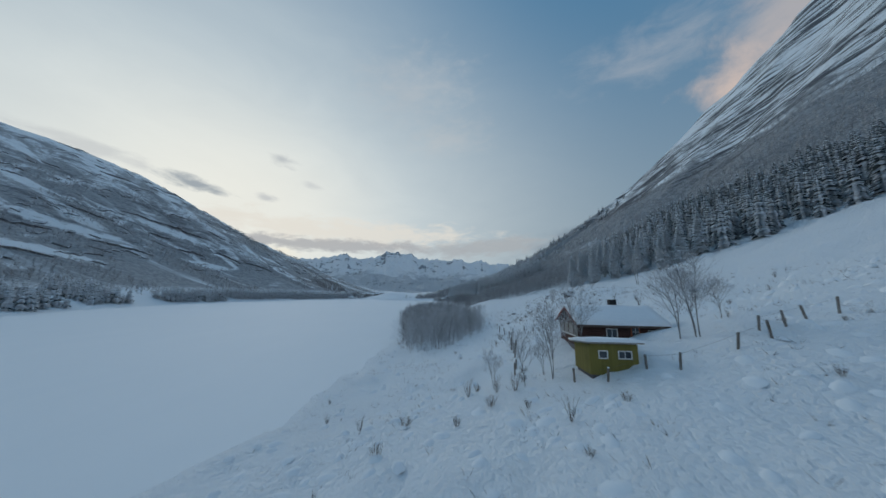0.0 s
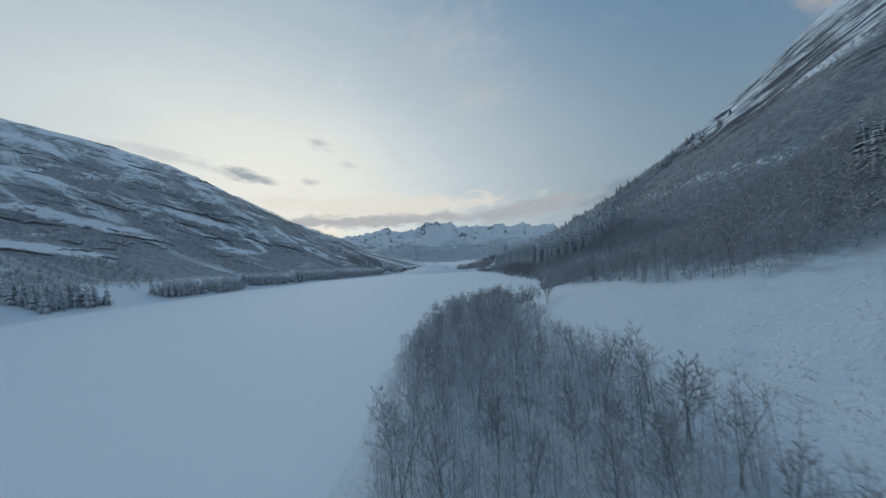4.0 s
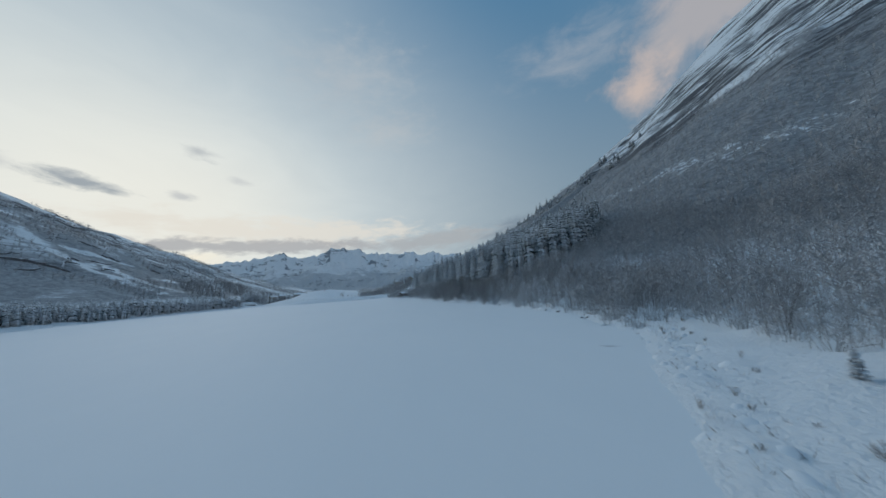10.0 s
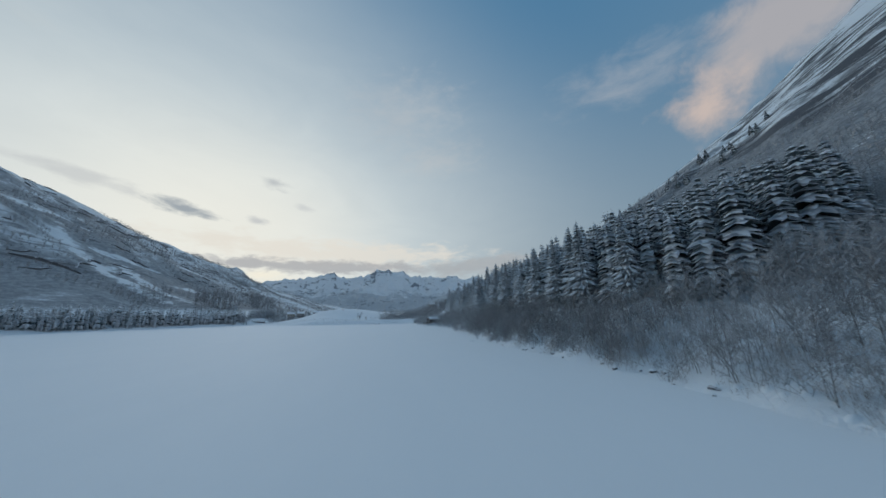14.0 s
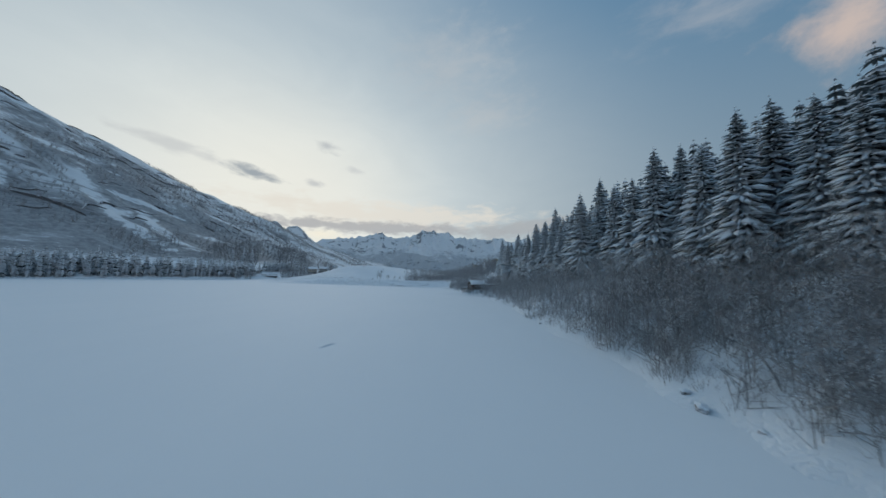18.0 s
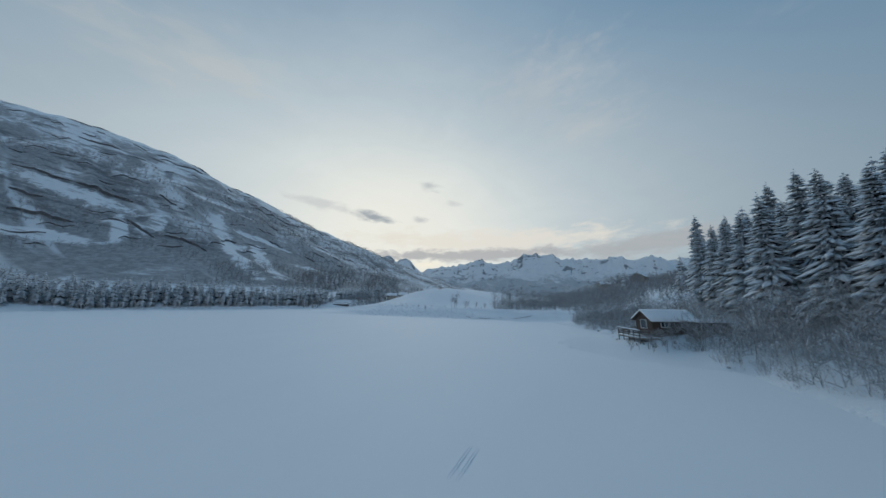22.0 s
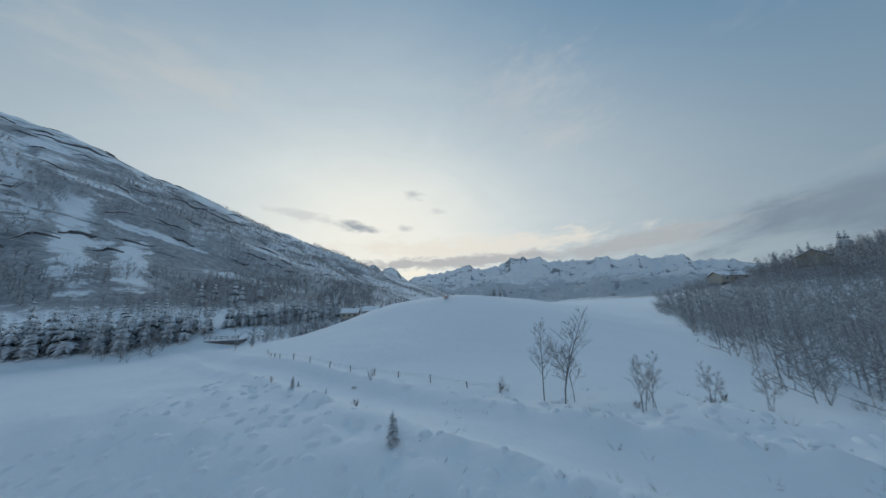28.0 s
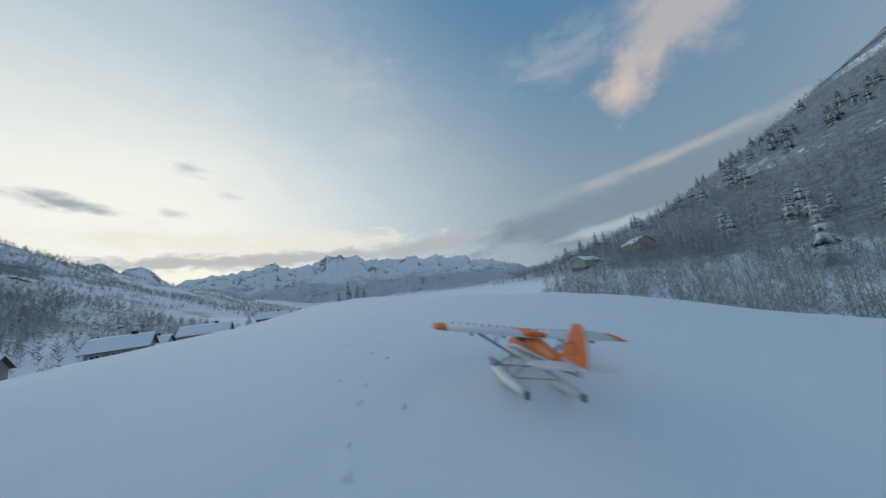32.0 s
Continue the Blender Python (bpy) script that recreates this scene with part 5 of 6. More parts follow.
snow_slab(deck, [(-1.6, -2.2, 0.0), (1.2, -2.2, 0.0), (1.2, 2.2, 0.0), (-1.6, 2.2, 0.0)], 0.12, "deck_snow")
for px_, py_ in ((-1.55, -2.15), (-1.55, -1.05), (-1.55, 0.0), (-1.55, 1.05), (-1.55, 2.15), (0.0, -2.15), (1.2, -2.15), (0.0, 2.15), (1.2, 2.15)):
    boxed("railing_post", deck, M_POST, (px_ - 0.05, px_ + 0.05, py_ - 0.05, py_ + 0.05, -0.8, 0.95), 0.006)
for z_ in (0.3, 0.6, 0.9):
    boxed("rail", deck, M_POST, (-1.63, -1.57, -2.2, 2.2, z_ - 0.06, z_ + 0.06), 0.006)
    boxed("rail", deck, M_POST, (-1.6, 1.2, -2.23, -2.17, z_ - 0.06, z_ + 0.06), 0.006)
    boxed("rail", deck, M_POST, (-1.6, 1.2, 2.17, 2.23, z_ - 0.06, z_ + 0.06), 0.006)
snow_slab(deck, [(-1.68, -2.25, 0.96), (-1.5, -2.25, 0.96), (-1.5, 2.25, 0.96), (-1.68, 2.25, 0.96)], 0.1, "rail_snow")
annex = anchor("lean_to", 52.4, 372.6, 2.0, 21, "dark low lean-to with snowy flat roof beside the cabin", "shed")
boxed("wall", annex, M_POST, (-1.2, 3.0, -1.6, 1.2, -0.6, 1.55), 0.01)
boxed("roof", annex, M_BROWNWALL, (-1.5, 3.2, -1.9, 1.4, 1.55, 1.65), 0.01)
snow_slab(annex, [(-1.5, -1.9, 1.65), (3.2, -1.9, 1.65), (3.2, 1.4, 1.65), (-1.5, 1.4, 1.65)], 0.26)

# houses round the field
def far_house(name, x, y, turn, length, depth, wall_h, rise, mat, label, lift=0.0, wins=3, chim=True, ridge=0.0):
    z = max(height_at(x, y) - 0.6, ridge - wall_h - rise) if ridge else height_at(x, y) + lift
    wl = tuple((-length / 2 + length * (i + 0.5) / wins, 0.95, 0.9, 0.9) for i in range(wins))
    return gable_house(name, x, y, z, turn, length, depth, wall_h, rise, mat, label, 0.45, 0.3, windows=wl, chimney=(length * 0.2, 0.1, 0.6) if chim else None)


far_house("farmhouse", 69, 539, 12, 9.5, 6, 2.5, 1.5, M_CREAM, "pale low farmhouse with snowy roof above the field")
far_house("barn", 86, 529, 62, 10, 7, 2.8, 2.2, M_CREAM, "tall pale barn with snowy roof beside bare woods", 0, 3, False)
far_house("grey_house", -52, 509, 18, 6, 5, 2.4, 1.5, M_GREYWALL, "grey house with snowy roof just below the field", ridge=10.7)
far_house("pale_house", -53, 537, 12, 9, 7, 2.8, 1.8, M_CREAM, "long pale house with snowy roof down in the valley", ridge=10.5)
far_house("pale_house", -60, 530, 12, 6, 6, 2.4, 1.5, M_WHITE, "white house with snowy roof down in the valley", ridge=9.4)
far_house("brown_house", -45, 562, 15, 9, 6, 2.4, 1.6, M_BROWNWALL, "brown house with snowy roof behind the field", ridge=11.1)
far_house("pale_house", -74, 503, 30, 6.5, 5, 2.4, 1.5, M_CREAM, "pale house with snowy roof beside tall spruces", ridge=9.6)
far_house("pale_house", -66, 506, 20, 6, 5, 2.4, 1.6, M_GREYWALL, "small pale house with snowy roof beside tall spruces", ridge=10.2)

# ---- fences ----
def fence(points, label, post_h=1.05, wires=3, lean=8.0, seed=3, half=0.055):
    fr = random.Random(seed)
    top = anchor("fence", points[0][0], points[0][1], 0, 0, label, "fence")
    ox, oy = points[0]
    tops = []
    for (x, y) in points:
        z = height_at(x, y)
        tilt = Matrix.Rotation(radians(fr.uniform(-lean, lean)), 4, "X") @ Matrix.Rotation(radians(fr.uniform(-lean, lean)), 4, "Y")
        h = post_h * fr.uniform(0.8, 1.15)
        m = Matrix.Translation((x - ox, y - oy, z)) @ tilt
        post = boxed("post", top, M_POST, (-half, half, -half, half, -0.4, h), 0.012, m=m)
        boxed("post_snow", post, M_SNOW, (-half - 0.01, half + 0.01, -half - 0.01, half + 0.01, h, h + 0.07), 0.02, m=m)
        tops.append([m @ Vector((0, 0, h * k)) for k in (0.35, 0.62, 0.9)])
    for a, b in zip(tops, tops[1:]):
        for k in range(3 - wires, 3):
            soup = Soup()
            mid = (a[k] + b[k]) / 2 - Vector((0, 0, 0.04))
            soup.stick(a[k], mid, 0.006, 0.006, 3)
            soup.stick(mid, b[k], 0.006, 0.006, 3)
            ob = new("wire", soup.mesh("wire", M_WIRE))
            ob.parent = top
    return top


fence([(11.8, 18.9), (13.2, 17.4), (15.6, 16.9), (16.8, 15.7), (20.3, 15.1), (22.6, 14.9), (23.5, 16.1), (24.6, 15.4), (26.2, 15.3), (28.2, 14.9)], "crooked old wooden fence posts in deep snow", 1.0, 1, 12)
fence([(9.6, 24.2), (10.6, 26.4), (11.4, 28.6), (12.2, 31.0), (13.0, 33.6), (14.2, 36.5), (15.4, 39.6), (16.2, 42.8), (16.8, 46.4), (17.1, 50.0)], "line of weathered fence posts beside the cabin", 1.1, 2, 7)
fence([(20.4, 43.3), (19.6, 44.8), (21.6, 42.4), (22.9, 41.6)], "short row of low posts in the snow", 0.8, 1, 8, 9)
fence([(-44, 441.6), (-41, 439.4), (-38.2, 437.4), (-35.4, 435.6), (-32.6, 434.0), (-29, 432.7), (-25.3, 431.5), (-22, 430.9), (-18.8, 430.2), (-15.8, 429.9), (-13, 429.5), (-9.6, 429), (-6.2, 428.5), (-3.5, 428.0)], "wire fence with thin posts along the snowy field", 0.6, 2, 6, 3, 0.035)
gate = anchor("gate_posts", 13.1, 33.0, height_at(13.1, 33.0), 25, "pair of thick grey gate posts in the snow", "gate post")
boxed("gate_post", gate, M_POST, (-0.55, -0.37, -0.09, 0.09, -0.4, 1.35), 0.02)
boxed("gate_post", gate, M_POST, (0.2, 0.36, -0.08, 0.08, -0.4, 1.05), 0.02)
boxed("cross_rail", gate, M_POST, (-0.37, 0.2, -0.03, 0.03, 0.55, 0.67), 0.01)

# ---- rocks, shrubs, saplings ----
def rock_mesh(seed, sx_, sy_, sz_):
    bm = bmesh.new()
    bmesh.ops.create_icosphere(bm, subdivisions=3, radius=1)
    for v in bm.verts:
        n = noise.fractal(v.co * 1.1 + Vector((seed, 0, 0)), 0.9, 2.0, 4)
        v.co = Vector((v.co.x * sx_, v.co.y * sy_, v.co.z * sz_)) * (1 + 0.45 * n)
    return bm


def rock(x, y, sx_, sy_, sz_, seed, label, cap=True):
    z = height_at(x, y)
    top = anchor("boulder", x, y, z, seed * 37, label, "boulder")
    part("stone", rock_mesh(seed, sx_, sy_, sz_), M_ROCK, top)
    if cap:
        bm = rock_mesh(seed, sx_ * 0.98, sy_ * 0.98, sz_ * 0.98)
        bmesh.ops.bisect_plane(bm, geom=list(bm.verts) + list(bm.edges) + list(bm.faces), plane_co=(0, 0, sz_ * 0.35), plane_no=(0.25, 0.1, 1), clear_inner=True)
        for v in bm.verts:
            v.co += Vector((0, 0, 0.10))
        part("snow_cap", bm, M_SNOW, top)
    return top


rock(36.2, 57.6, 1.6, 1.3, 1.55, 1.3, "big dark boulder with a cap of snow")
rock(40.5, 34.5, 0.6, 0.5, 0.35, 2.1, "dark stone sticking out of the snow")
rock(10.1, 54.5, 0.5, 0.4, 0.35, 3.4, "dark stone at the edge of the birch thicket")
rock(22.3, 62.6, 0.4, 0.3, 0.25, 4.4, "small dark stone in the snow")
rock(8.7, 45.6, 0.4, 0.3, 0.3, 5.2, "small dark stone in the snow")
rock(47.9, 279.5, 0.9, 0.7, 0.42, 6.2, "dark boulder frozen into the lake edge")
for i, (x, y) in enumerate([(37.9, 72.4), (41.8, 77.9), (34.4, 75.1), (29.3, 73.2), (39.6, 74.6), (43.5, 73.0), (31.5, 66.5), (24.2, 56.4)]):
    rock(x, y, 0.55 + 0.12 * (i % 3), 0.4, 0.3 + 0.06 * (i % 2), 21.3 + i * 2.1, "dark flat stone showing through the slope's snow")
rock(26, 45, 0.4, 0.35, 0.3, 7.7, "small dark stone in the snow")
sr = random.Random(31)
for i in range(46):
    y = sr.uniform(176, 262) if i < 34 else sr.uniform(262, 400)
    x = float(shore_x(y)) + sr.uniform(-0.3, 1.0)
    s_ = sr.uniform(0.16, 0.42)
    rock(x, y, s_ * 1.1, s_ * 0.8, s_ * 0.6, 10 + i * 1.7, "dark stone with a cap of snow along the lake edge")


def shrub_soup(seed, h, n, spread):
    r = random.Random(seed)
    s_ = Soup()
    for i in range(n):
        a = r.uniform(0, 6.28)
        base = Vector((math.cos(a), math.sin(a), 0)) * r.uniform(0, 0.22 * spread)
        d = Vector((math.cos(a) * r.uniform(0.1, spread), math.sin(a) * r.uniform(0.1, spread), 1)).normalized()
        l_ = h * r.uniform(0.55, 1.0)
        e = base + d * l_
        s_.stick(base - Vector((0, 0, 0.1)), e, 0.011, 0.004, 3)
        for j in range(4):
            q = base.lerp(e, r.uniform(0.3, 0.9))
            s_.stick(q, q + (d + Vector((r.uniform(-.8, .8), r.uniform(-.8, .8), r.uniform(-.1, .4)))).normalized() * l_ * 0.32, 0.007, 0.003, 3)
    return s_


shrubs = []
for i, (h, n, sp) in enumerate([(1.1, 20, 0.6), (0.8, 22, 0.9), (1.6, 15, 0.45)]):
    ob = tagged(new("shrub", shrub_soup(40 + i, h, n, sp).mesh("shrub", M_BROWN_TWIG)), "bare brown shrub poking out of the snow", "shrub", "shrubs of the snowy slope")
    ob.location = (0, 0, -500)
    shrubs.append(ob)
spots = [(3.8, 9.6), (-1.3, 16.9), (8.7, 14.4), (7.7, 17.4), (6.0, 19.5), (7.0, 21.3), (3.4, 18.2), (0.3, 20.2), (5, 22), (6.2, 24), (4.4, 25.5), (8.2, 20.6), (9.4, 22), (16, 30), (17.5, 33), (21, 36), (24, 40), (33, 36), (38, 42), (16, 47), (28, 60), (30, 66), (10.5, 24.5), (12.5, 38), (14.5, 42)]
spots += scatter(rnd, 60, -12, 45, 5, 75, lambda x, y: x - float(np.interp(y, SHORE_Y, SHORE_X)) > 2 and not (11 < x < 26 and 17 < y < 30), 1.6)
spots += scatter(rnd, 40, 25, 60, 150, 230, lambda x, y: 1.5 < x - float(np.interp(y, SHORE_Y, SHORE_X)) < 8, 1.5)
spots += [(44.2, 370.2), (44.8, 369.2), (46.5, 368.4), (47.6, 369.0), (48.8, 369.4), (50.2, 369.8), (51.5, 370.2), (53, 370.6), (43.6, 374.4), (49.5, 370.6), (45.6, 369.4)]
spots += [(-16, 427), (-15, 428), (-13.2, 423.4), (-17.1, 424.7), (-2.9, 428), (-3.4, 428.3), (5.1, 426.2), (6, 427.2), (10.5, 428.7), (9.6, 428), (-24, 425.6)]
spots += scatter(rnd, 46, 20, 40, 44, 74, lambda x, y: not thicket(x, y) and math.sin(x / 3.1 + y / 4.3) > 0.2, 1.0)
for i, (x, y) in enumerate(spots):
    copy_thing(shrubs[i % 3], Matrix.Translation((x, y, height_at(x, y) - 0.05)) @ Matrix.Rotation(i * 1.9, 4, "Z") @ Matrix.Scale((0.6 if i < 25 else 0.35) + 0.4 * ((i * 7) % 10) / 10, 4))

# crooked old birches round the cabin, the lone tree on the field, young spruces
old = []
for i, (h, limbs, spr, stems) in enumerate([(5.6, 20, 0.62, 1), (5.0, 13, 0.62, 2), (5.8, 14, 0.55, 2)]):
    wood, twigs = birch_meshes(h, 141 + i, limbs, spr, 0.06, stems)
    old.append(make_tree("old_birch", (("trunk", wood), ("crown", twigs)), (M_BIRCH_BARK, M_FROST), "crooked bare birch with snowy branches near the cabin", "birch tree", "old birches by the cabin"))
for i, (x, y, k) in enumerate([(9.0, 20.7, 0.75), (11.2, 20.7, 0.9), (15.3, 23.2, 1.05), (13.9, 25.6, 0.95), (21.1, 19.5, 1.15), (22.0, 18.8, 1.1), (23.2, 20.0, 0.9), (27, 21, 0.7), (46.5, 50.5, 1.15), (41, 36.2, 0.6), (50, 42, 0.9), (42, 62, 0.8), (44, 66, 0.8), (11.2, 22.2, 0.5), (7.4, 23.2, 0.5), (62, 528, 0.9), (58, 524, 0.7), (33.2, 59.6, 0.5), (34.2, 60.8, 0.55), (32.4, 58.4, 0.42), (48.0, 70.0, 0.7), (45.0, 62.5, 0.6), (47.4, 368.9, 0.42), (48.9, 369.3, 0.5), (50.6, 369.9, 0.48), (52.3, 370.5, 0.5), (54.0, 371.0, 0.55), (46.2, 368.3, 0.3)]):
    copy_thing(old[i % 3], Matrix.Translation((x, y, height_at(x, y) - 0.1)) @ Matrix.Rotation(i * 2.1, 4, "Z") @ Matrix.Scale(k, 4))
for x, y, k, i in ((0.9, 425.6, 1.12, 1), (-0.3, 426.2, 1.05, 0), (1.6, 426.4, 0.8, 3), (5.3, 425.7, 0.62, 4), (6.0, 426.2, 0.55, 2), (9.0, 426.6, 0.5, 4), (12.0, 427.4, 0.5, 4), (-3.2, 426.8, 0.35, 3)):
    copy_thing(birches[i], Matrix.Translation((x, y, height_at(x, y) - 0.1)) @ Matrix.Rotation(x * 2.1, 4, "Z") @ Matrix.Scale(k, 4))
cr = random.Random(77)
for x, y in scatter(cr, 16, 43.5, 56, 366.5, 371.2, lambda x, y: y < 366.8 + 0.38 * (x - 42), 0.9) + scatter(cr, 8, 44, 56, 376.5, 382, lambda x, y: True, 1.4):
    copy_thing(birches[3 + int(x) % 2], Matrix.Translation((x, y, height_at(x, y) - 0.1)) @ Matrix.Rotation(x * 2.3, 4, "Z") @ Matrix.Scale(cr.uniform(0.3, 0.55), 4))
yw, yn, ys = spruce_meshes(2.3, 10, 6, 71, 0.27)
young = make_tree("young_spruce", (("trunk", yw), ("needle_crown", yn), ("bough_snow", ys)), SPRUCE_MATS, "young dark spruce with snow on its boughs", "spruce tree", "young spruces")
for x, y, k in ((21.6, 39.6, 1.15), (-8.0, 419.4, 0.72), (-17.0, 424.7, 0.3), (-20.4, 424.6, 0.45), (34.4, 157.7, 1.0), (36.2, 160.4, 0.7), (-22, 426.8, 0.25), (-20, 540, 2.6), (-17.5, 541, 2.2), (-15.5, 543, 1.9), (-23, 545, 1.8)):
    copy_thing(young, Matrix.Translation((x, y, height_at(x, y) - 0.08)) @ Matrix.Rotation(x * 3.3, 4, "Z") @ Matrix.Scale(k, 4))
drop(birches + leaning + spruces + old + [young])
for ob in shrubs:
    bpy.data.objects.remove(ob)


# ---- rock ledges of the west mountain ----
def ledge_mesh(x0, y0, x1, y1, tall, seed, soup):
    """A broken step of bare rock that follows the slope, thin at both ends."""
    r = random.Random(seed)
    n = max(6, int(math.hypot(x1 - x0, y1 - y0) / 2.2))
    verts, faces = [], []
    for i in range(n + 1):
        k = i / n
        wob = 1.6 * math.sin(7 * k + seed) + r.uniform(-0.7, 0.7)
        x, y = x0 + (x1 - x0) * k + wob, y0 + (y1 - y0) * k
        t = tall * (0.15 + 0.85 * math.sin(math.pi * min(max(k, 0.02), 0.98)) ** 0.6) * r.uniform(0.6, 1.15)
        z = height_at(x, y)
        verts += [Vector((x - 1.2, y, z - 0.4)), Vector((x - 0.2, y, z + t * 0.75)), Vector((x + 0.9, y, z + t * 0.62)), Vector((x + 0.7, y, z - 0.3 * t)), Vector((x + 1.6, y, height_at(x + 1.6, y) - 0.5))]
        if i:
            a, b = (i - 1) * 5, i * 5
            faces += [(a + j, a + j + 1, b + j + 1, b + j) for j in range(4)]
    soup.add(verts, faces)


for i, (x0, y0, x1, y1, tall) in enumerate([(-365, 391, -331, 417, 2.2), (-331, 417, -300, 440, 4.2), (-327, 387, -308, 398, 3.0), (-286, 382, -267, 404, 3.2), (-268, 429, -237, 434, 3.2), (-239, 440, -205, 451, 3.0),
                                            (-218, 467, -222, 481, 2.2), (-447, 438, -425, 464, 2.6), (-420, 510, -406, 541, 2.4), (-332, 560, -329, 592, 2.4), (-231, 518, -222, 525, 2.2), (-352, 440, -339, 455, 2.0),
                                            (-306, 458, -281, 462, 2.4), (-323, 588, -318, 625, 2.2), (-300, 300, -270, 330, 3.0), (-340, 250, -318, 285, 3.2), (-280, 215, -262, 240, 2.6), (-360, 330, -338, 350, 2.6)]):
    soup = Soup()
    ledge_mesh(x0, y0, x1, y1, tall, i * 1.3, soup)
    tagged(new("rock_ledge", soup.mesh("rock_ledge", M_ROCK)), "dark bare rock ledge across the snowy mountain side", "rock ledge", "ledges of the west mountain")
soup = Soup()
lr = random.Random(17)
for x, y in scatter(lr, 210, -520, -190, 120, 720, lambda x, y: height_at(x, y) > 26, 9.0):
    w = lr.uniform(5, 15)
    ledge_mesh(x, y, x + w * lr.uniform(0.1, 0.7), y + w, lr.uniform(0.8, 1.9), x + y, soup)
tagged(new("small_ledges", soup.mesh("small_ledges", M_ROCK)), "many small dark rock steps on the snowy mountain side", "rock ledges", kind="stuff")

# ---- lake edge: broken ice lip, a dark crack, heather tufts on the first slope ----
soup = Soup()
lip_at = [(8.5, 414.6), (11, 413.9), (14, 413.4), (17, 413.3), (20, 413.9), (23, 414.9), (26, 415.9), (29, 416.4)]
verts, faces = [], []
for i, (x, y) in enumerate(lip_at):
    z = max(height_at(x, y), 0.05)
    h = (0.11 + 0.05 * (i % 3)) * math.sin(math.pi * (i + 0.6) / 8.4) * (i % 4 != 1)
    verts += [Vector((x, y + 0.9, z - 0.1)), Vector((x, y + 0.35, z + h)), Vector((x, y - 0.15, z + h * 0.95)), Vector((x, y - 0.2, z + h * 0.7))]
    if i:
        a, b = (i - 1) * 4, i * 4
        faces += [(a + j, b + j, b + j + 1, a + j + 1) for j in range(3)]
soup.add(verts, faces)
lip = tagged(new("snow_lip", soup.mesh("snow_lip", M_SNOW, True)), "overhanging snow lip where the lake meets the bank", "snow ledge")
soup = Soup()
verts, faces = [], []
for i, (x, y) in enumerate(lip_at):
    z = max(height_at(x, y), 0.05)
    h = (0.11 + 0.05 * (i % 3)) * math.sin(math.pi * (i + 0.6) / 8.4) * (i % 4 != 1)
    verts += [Vector((x, y - 0.05, z + h * 0.7)), Vector((x, y + 0.02, -0.1))]
    if i:
        a, b = (i - 1) * 2, i * 2
        faces.append((a, b, b + 1, a + 1))
soup.add(verts, faces)
ob = new("dark_face", soup.mesh("dark_face", M_ROCK))
ob.parent = lip
bm = bmesh.new()
ring = [(-1.0, 0.0), (-0.5, 0.05), (0.0, 0.09), (0.5, 0.06), (1.3, 0.0), (0.6, -0.04), (0.05, -0.16), (-0.3, -0.06)]
bm.faces.new([bm.verts.new((x, y, 0.004)) for x, y in ring])
crack = part("ice_crack", bm, M_PANE, None)
crack.matrix_basis = pose(38.5, 176.6, 0, 0, 0, -35)
tagged(crack, "dark open crack in the lake ice", "ice crack")

tufts = Soup()
tr_ = random.Random(23)
for x, y in scatter(tr_, 1500, -14, 48, 3, 78, lambda x, y: from_shore(x, y) > 1.0 and fractal(np.float64(x), np.float64(y), 9.0, 2, 3.3) > -0.15 and not (11 < x < 26 and 17 < y < 30), 0.55) + scatter(tr_, 700, 18, 48, 42, 82, lambda x, y: not thicket(x, y) and fractal(np.float64(x), np.float64(y), 11.0, 2, 4.3) > 0.1, 0.4) + scatter(tr_, 260, 16, 60, 135, 232, lambda x, y: 0.5 < from_shore(x, y) < 7, 0.7) + scatter(tr_, 160, -22, 16, 412, 430, lambda x, y: math.sin(x * 0.8) > -0.2, 0.8):
    z = height_at(x, y)
    s_ = tr_.uniform(0.5, 1.3)
    for j in range(7):
        a = tr_.uniform(0, 6.28)
        o = Vector((x + 0.12 * math.cos(a), y + 0.12 * math.sin(a), z - 0.05))
        tufts.blade(o, o + Vector((0.25 * math.cos(a), 0.25 * math.sin(a), tr_.uniform(0.12, 0.42))) * s_, 0.007)
tagged(new("heather_tufts", tufts.mesh("heather_tufts", M_BROWN_TWIG)), "withered heather and grass tufts poking through the snow", "heather", kind="stuff")

# rounded snow tussocks between them
hump = Soup()
for x, y in scatter(tr_, 700, -12, 44, 3, 72, lambda x, y: from_shore(x, y) > 1.5 and not (11 < x < 26 and 16 < y < 31), 0.9) + scatter(tr_, 300, -32, 22, 412, 427, lambda x, y: abs(y - float(np.interp(x, ROAD_X, ROAD_Y))) > 2.3, 0.7) + scatter(tr_, 150, 16, 60, 135, 232, lambda x, y: 0.3 < from_shore(x, y) < 6, 0.9):
    a, b, h = tr_.uniform(0.25, 0.65), tr_.uniform(0.25, 0.55), tr_.uniform(0.08, 0.24)
    verts = [Vector((x, y, height_at(x, y) + h))]
    for ring_r, hz in ((0.55, 0.68), (1.0, -0.3)):
        for i in range(8):
            w = i * math.pi / 4 + tr_.uniform(-0.2, 0.2)
            vx, vy = x + a * ring_r * math.cos(w), y + b * ring_r * math.sin(w)
            verts.append(Vector((vx, vy, height_at(vx, vy) + h * hz)))
    hump.add(verts, [(0, 1 + i, 1 + (i + 1) % 8) for i in range(8)] + [(1 + i, 9 + i, 9 + (i + 1) % 8, 1 + (i + 1) % 8) for i in range(8)])
tagged(new("snow_tussocks", hump.mesh("snow_tussocks", M_SNOW, True)), "small rounded snow humps over grass tussocks", "snow humps", kind="stuff")

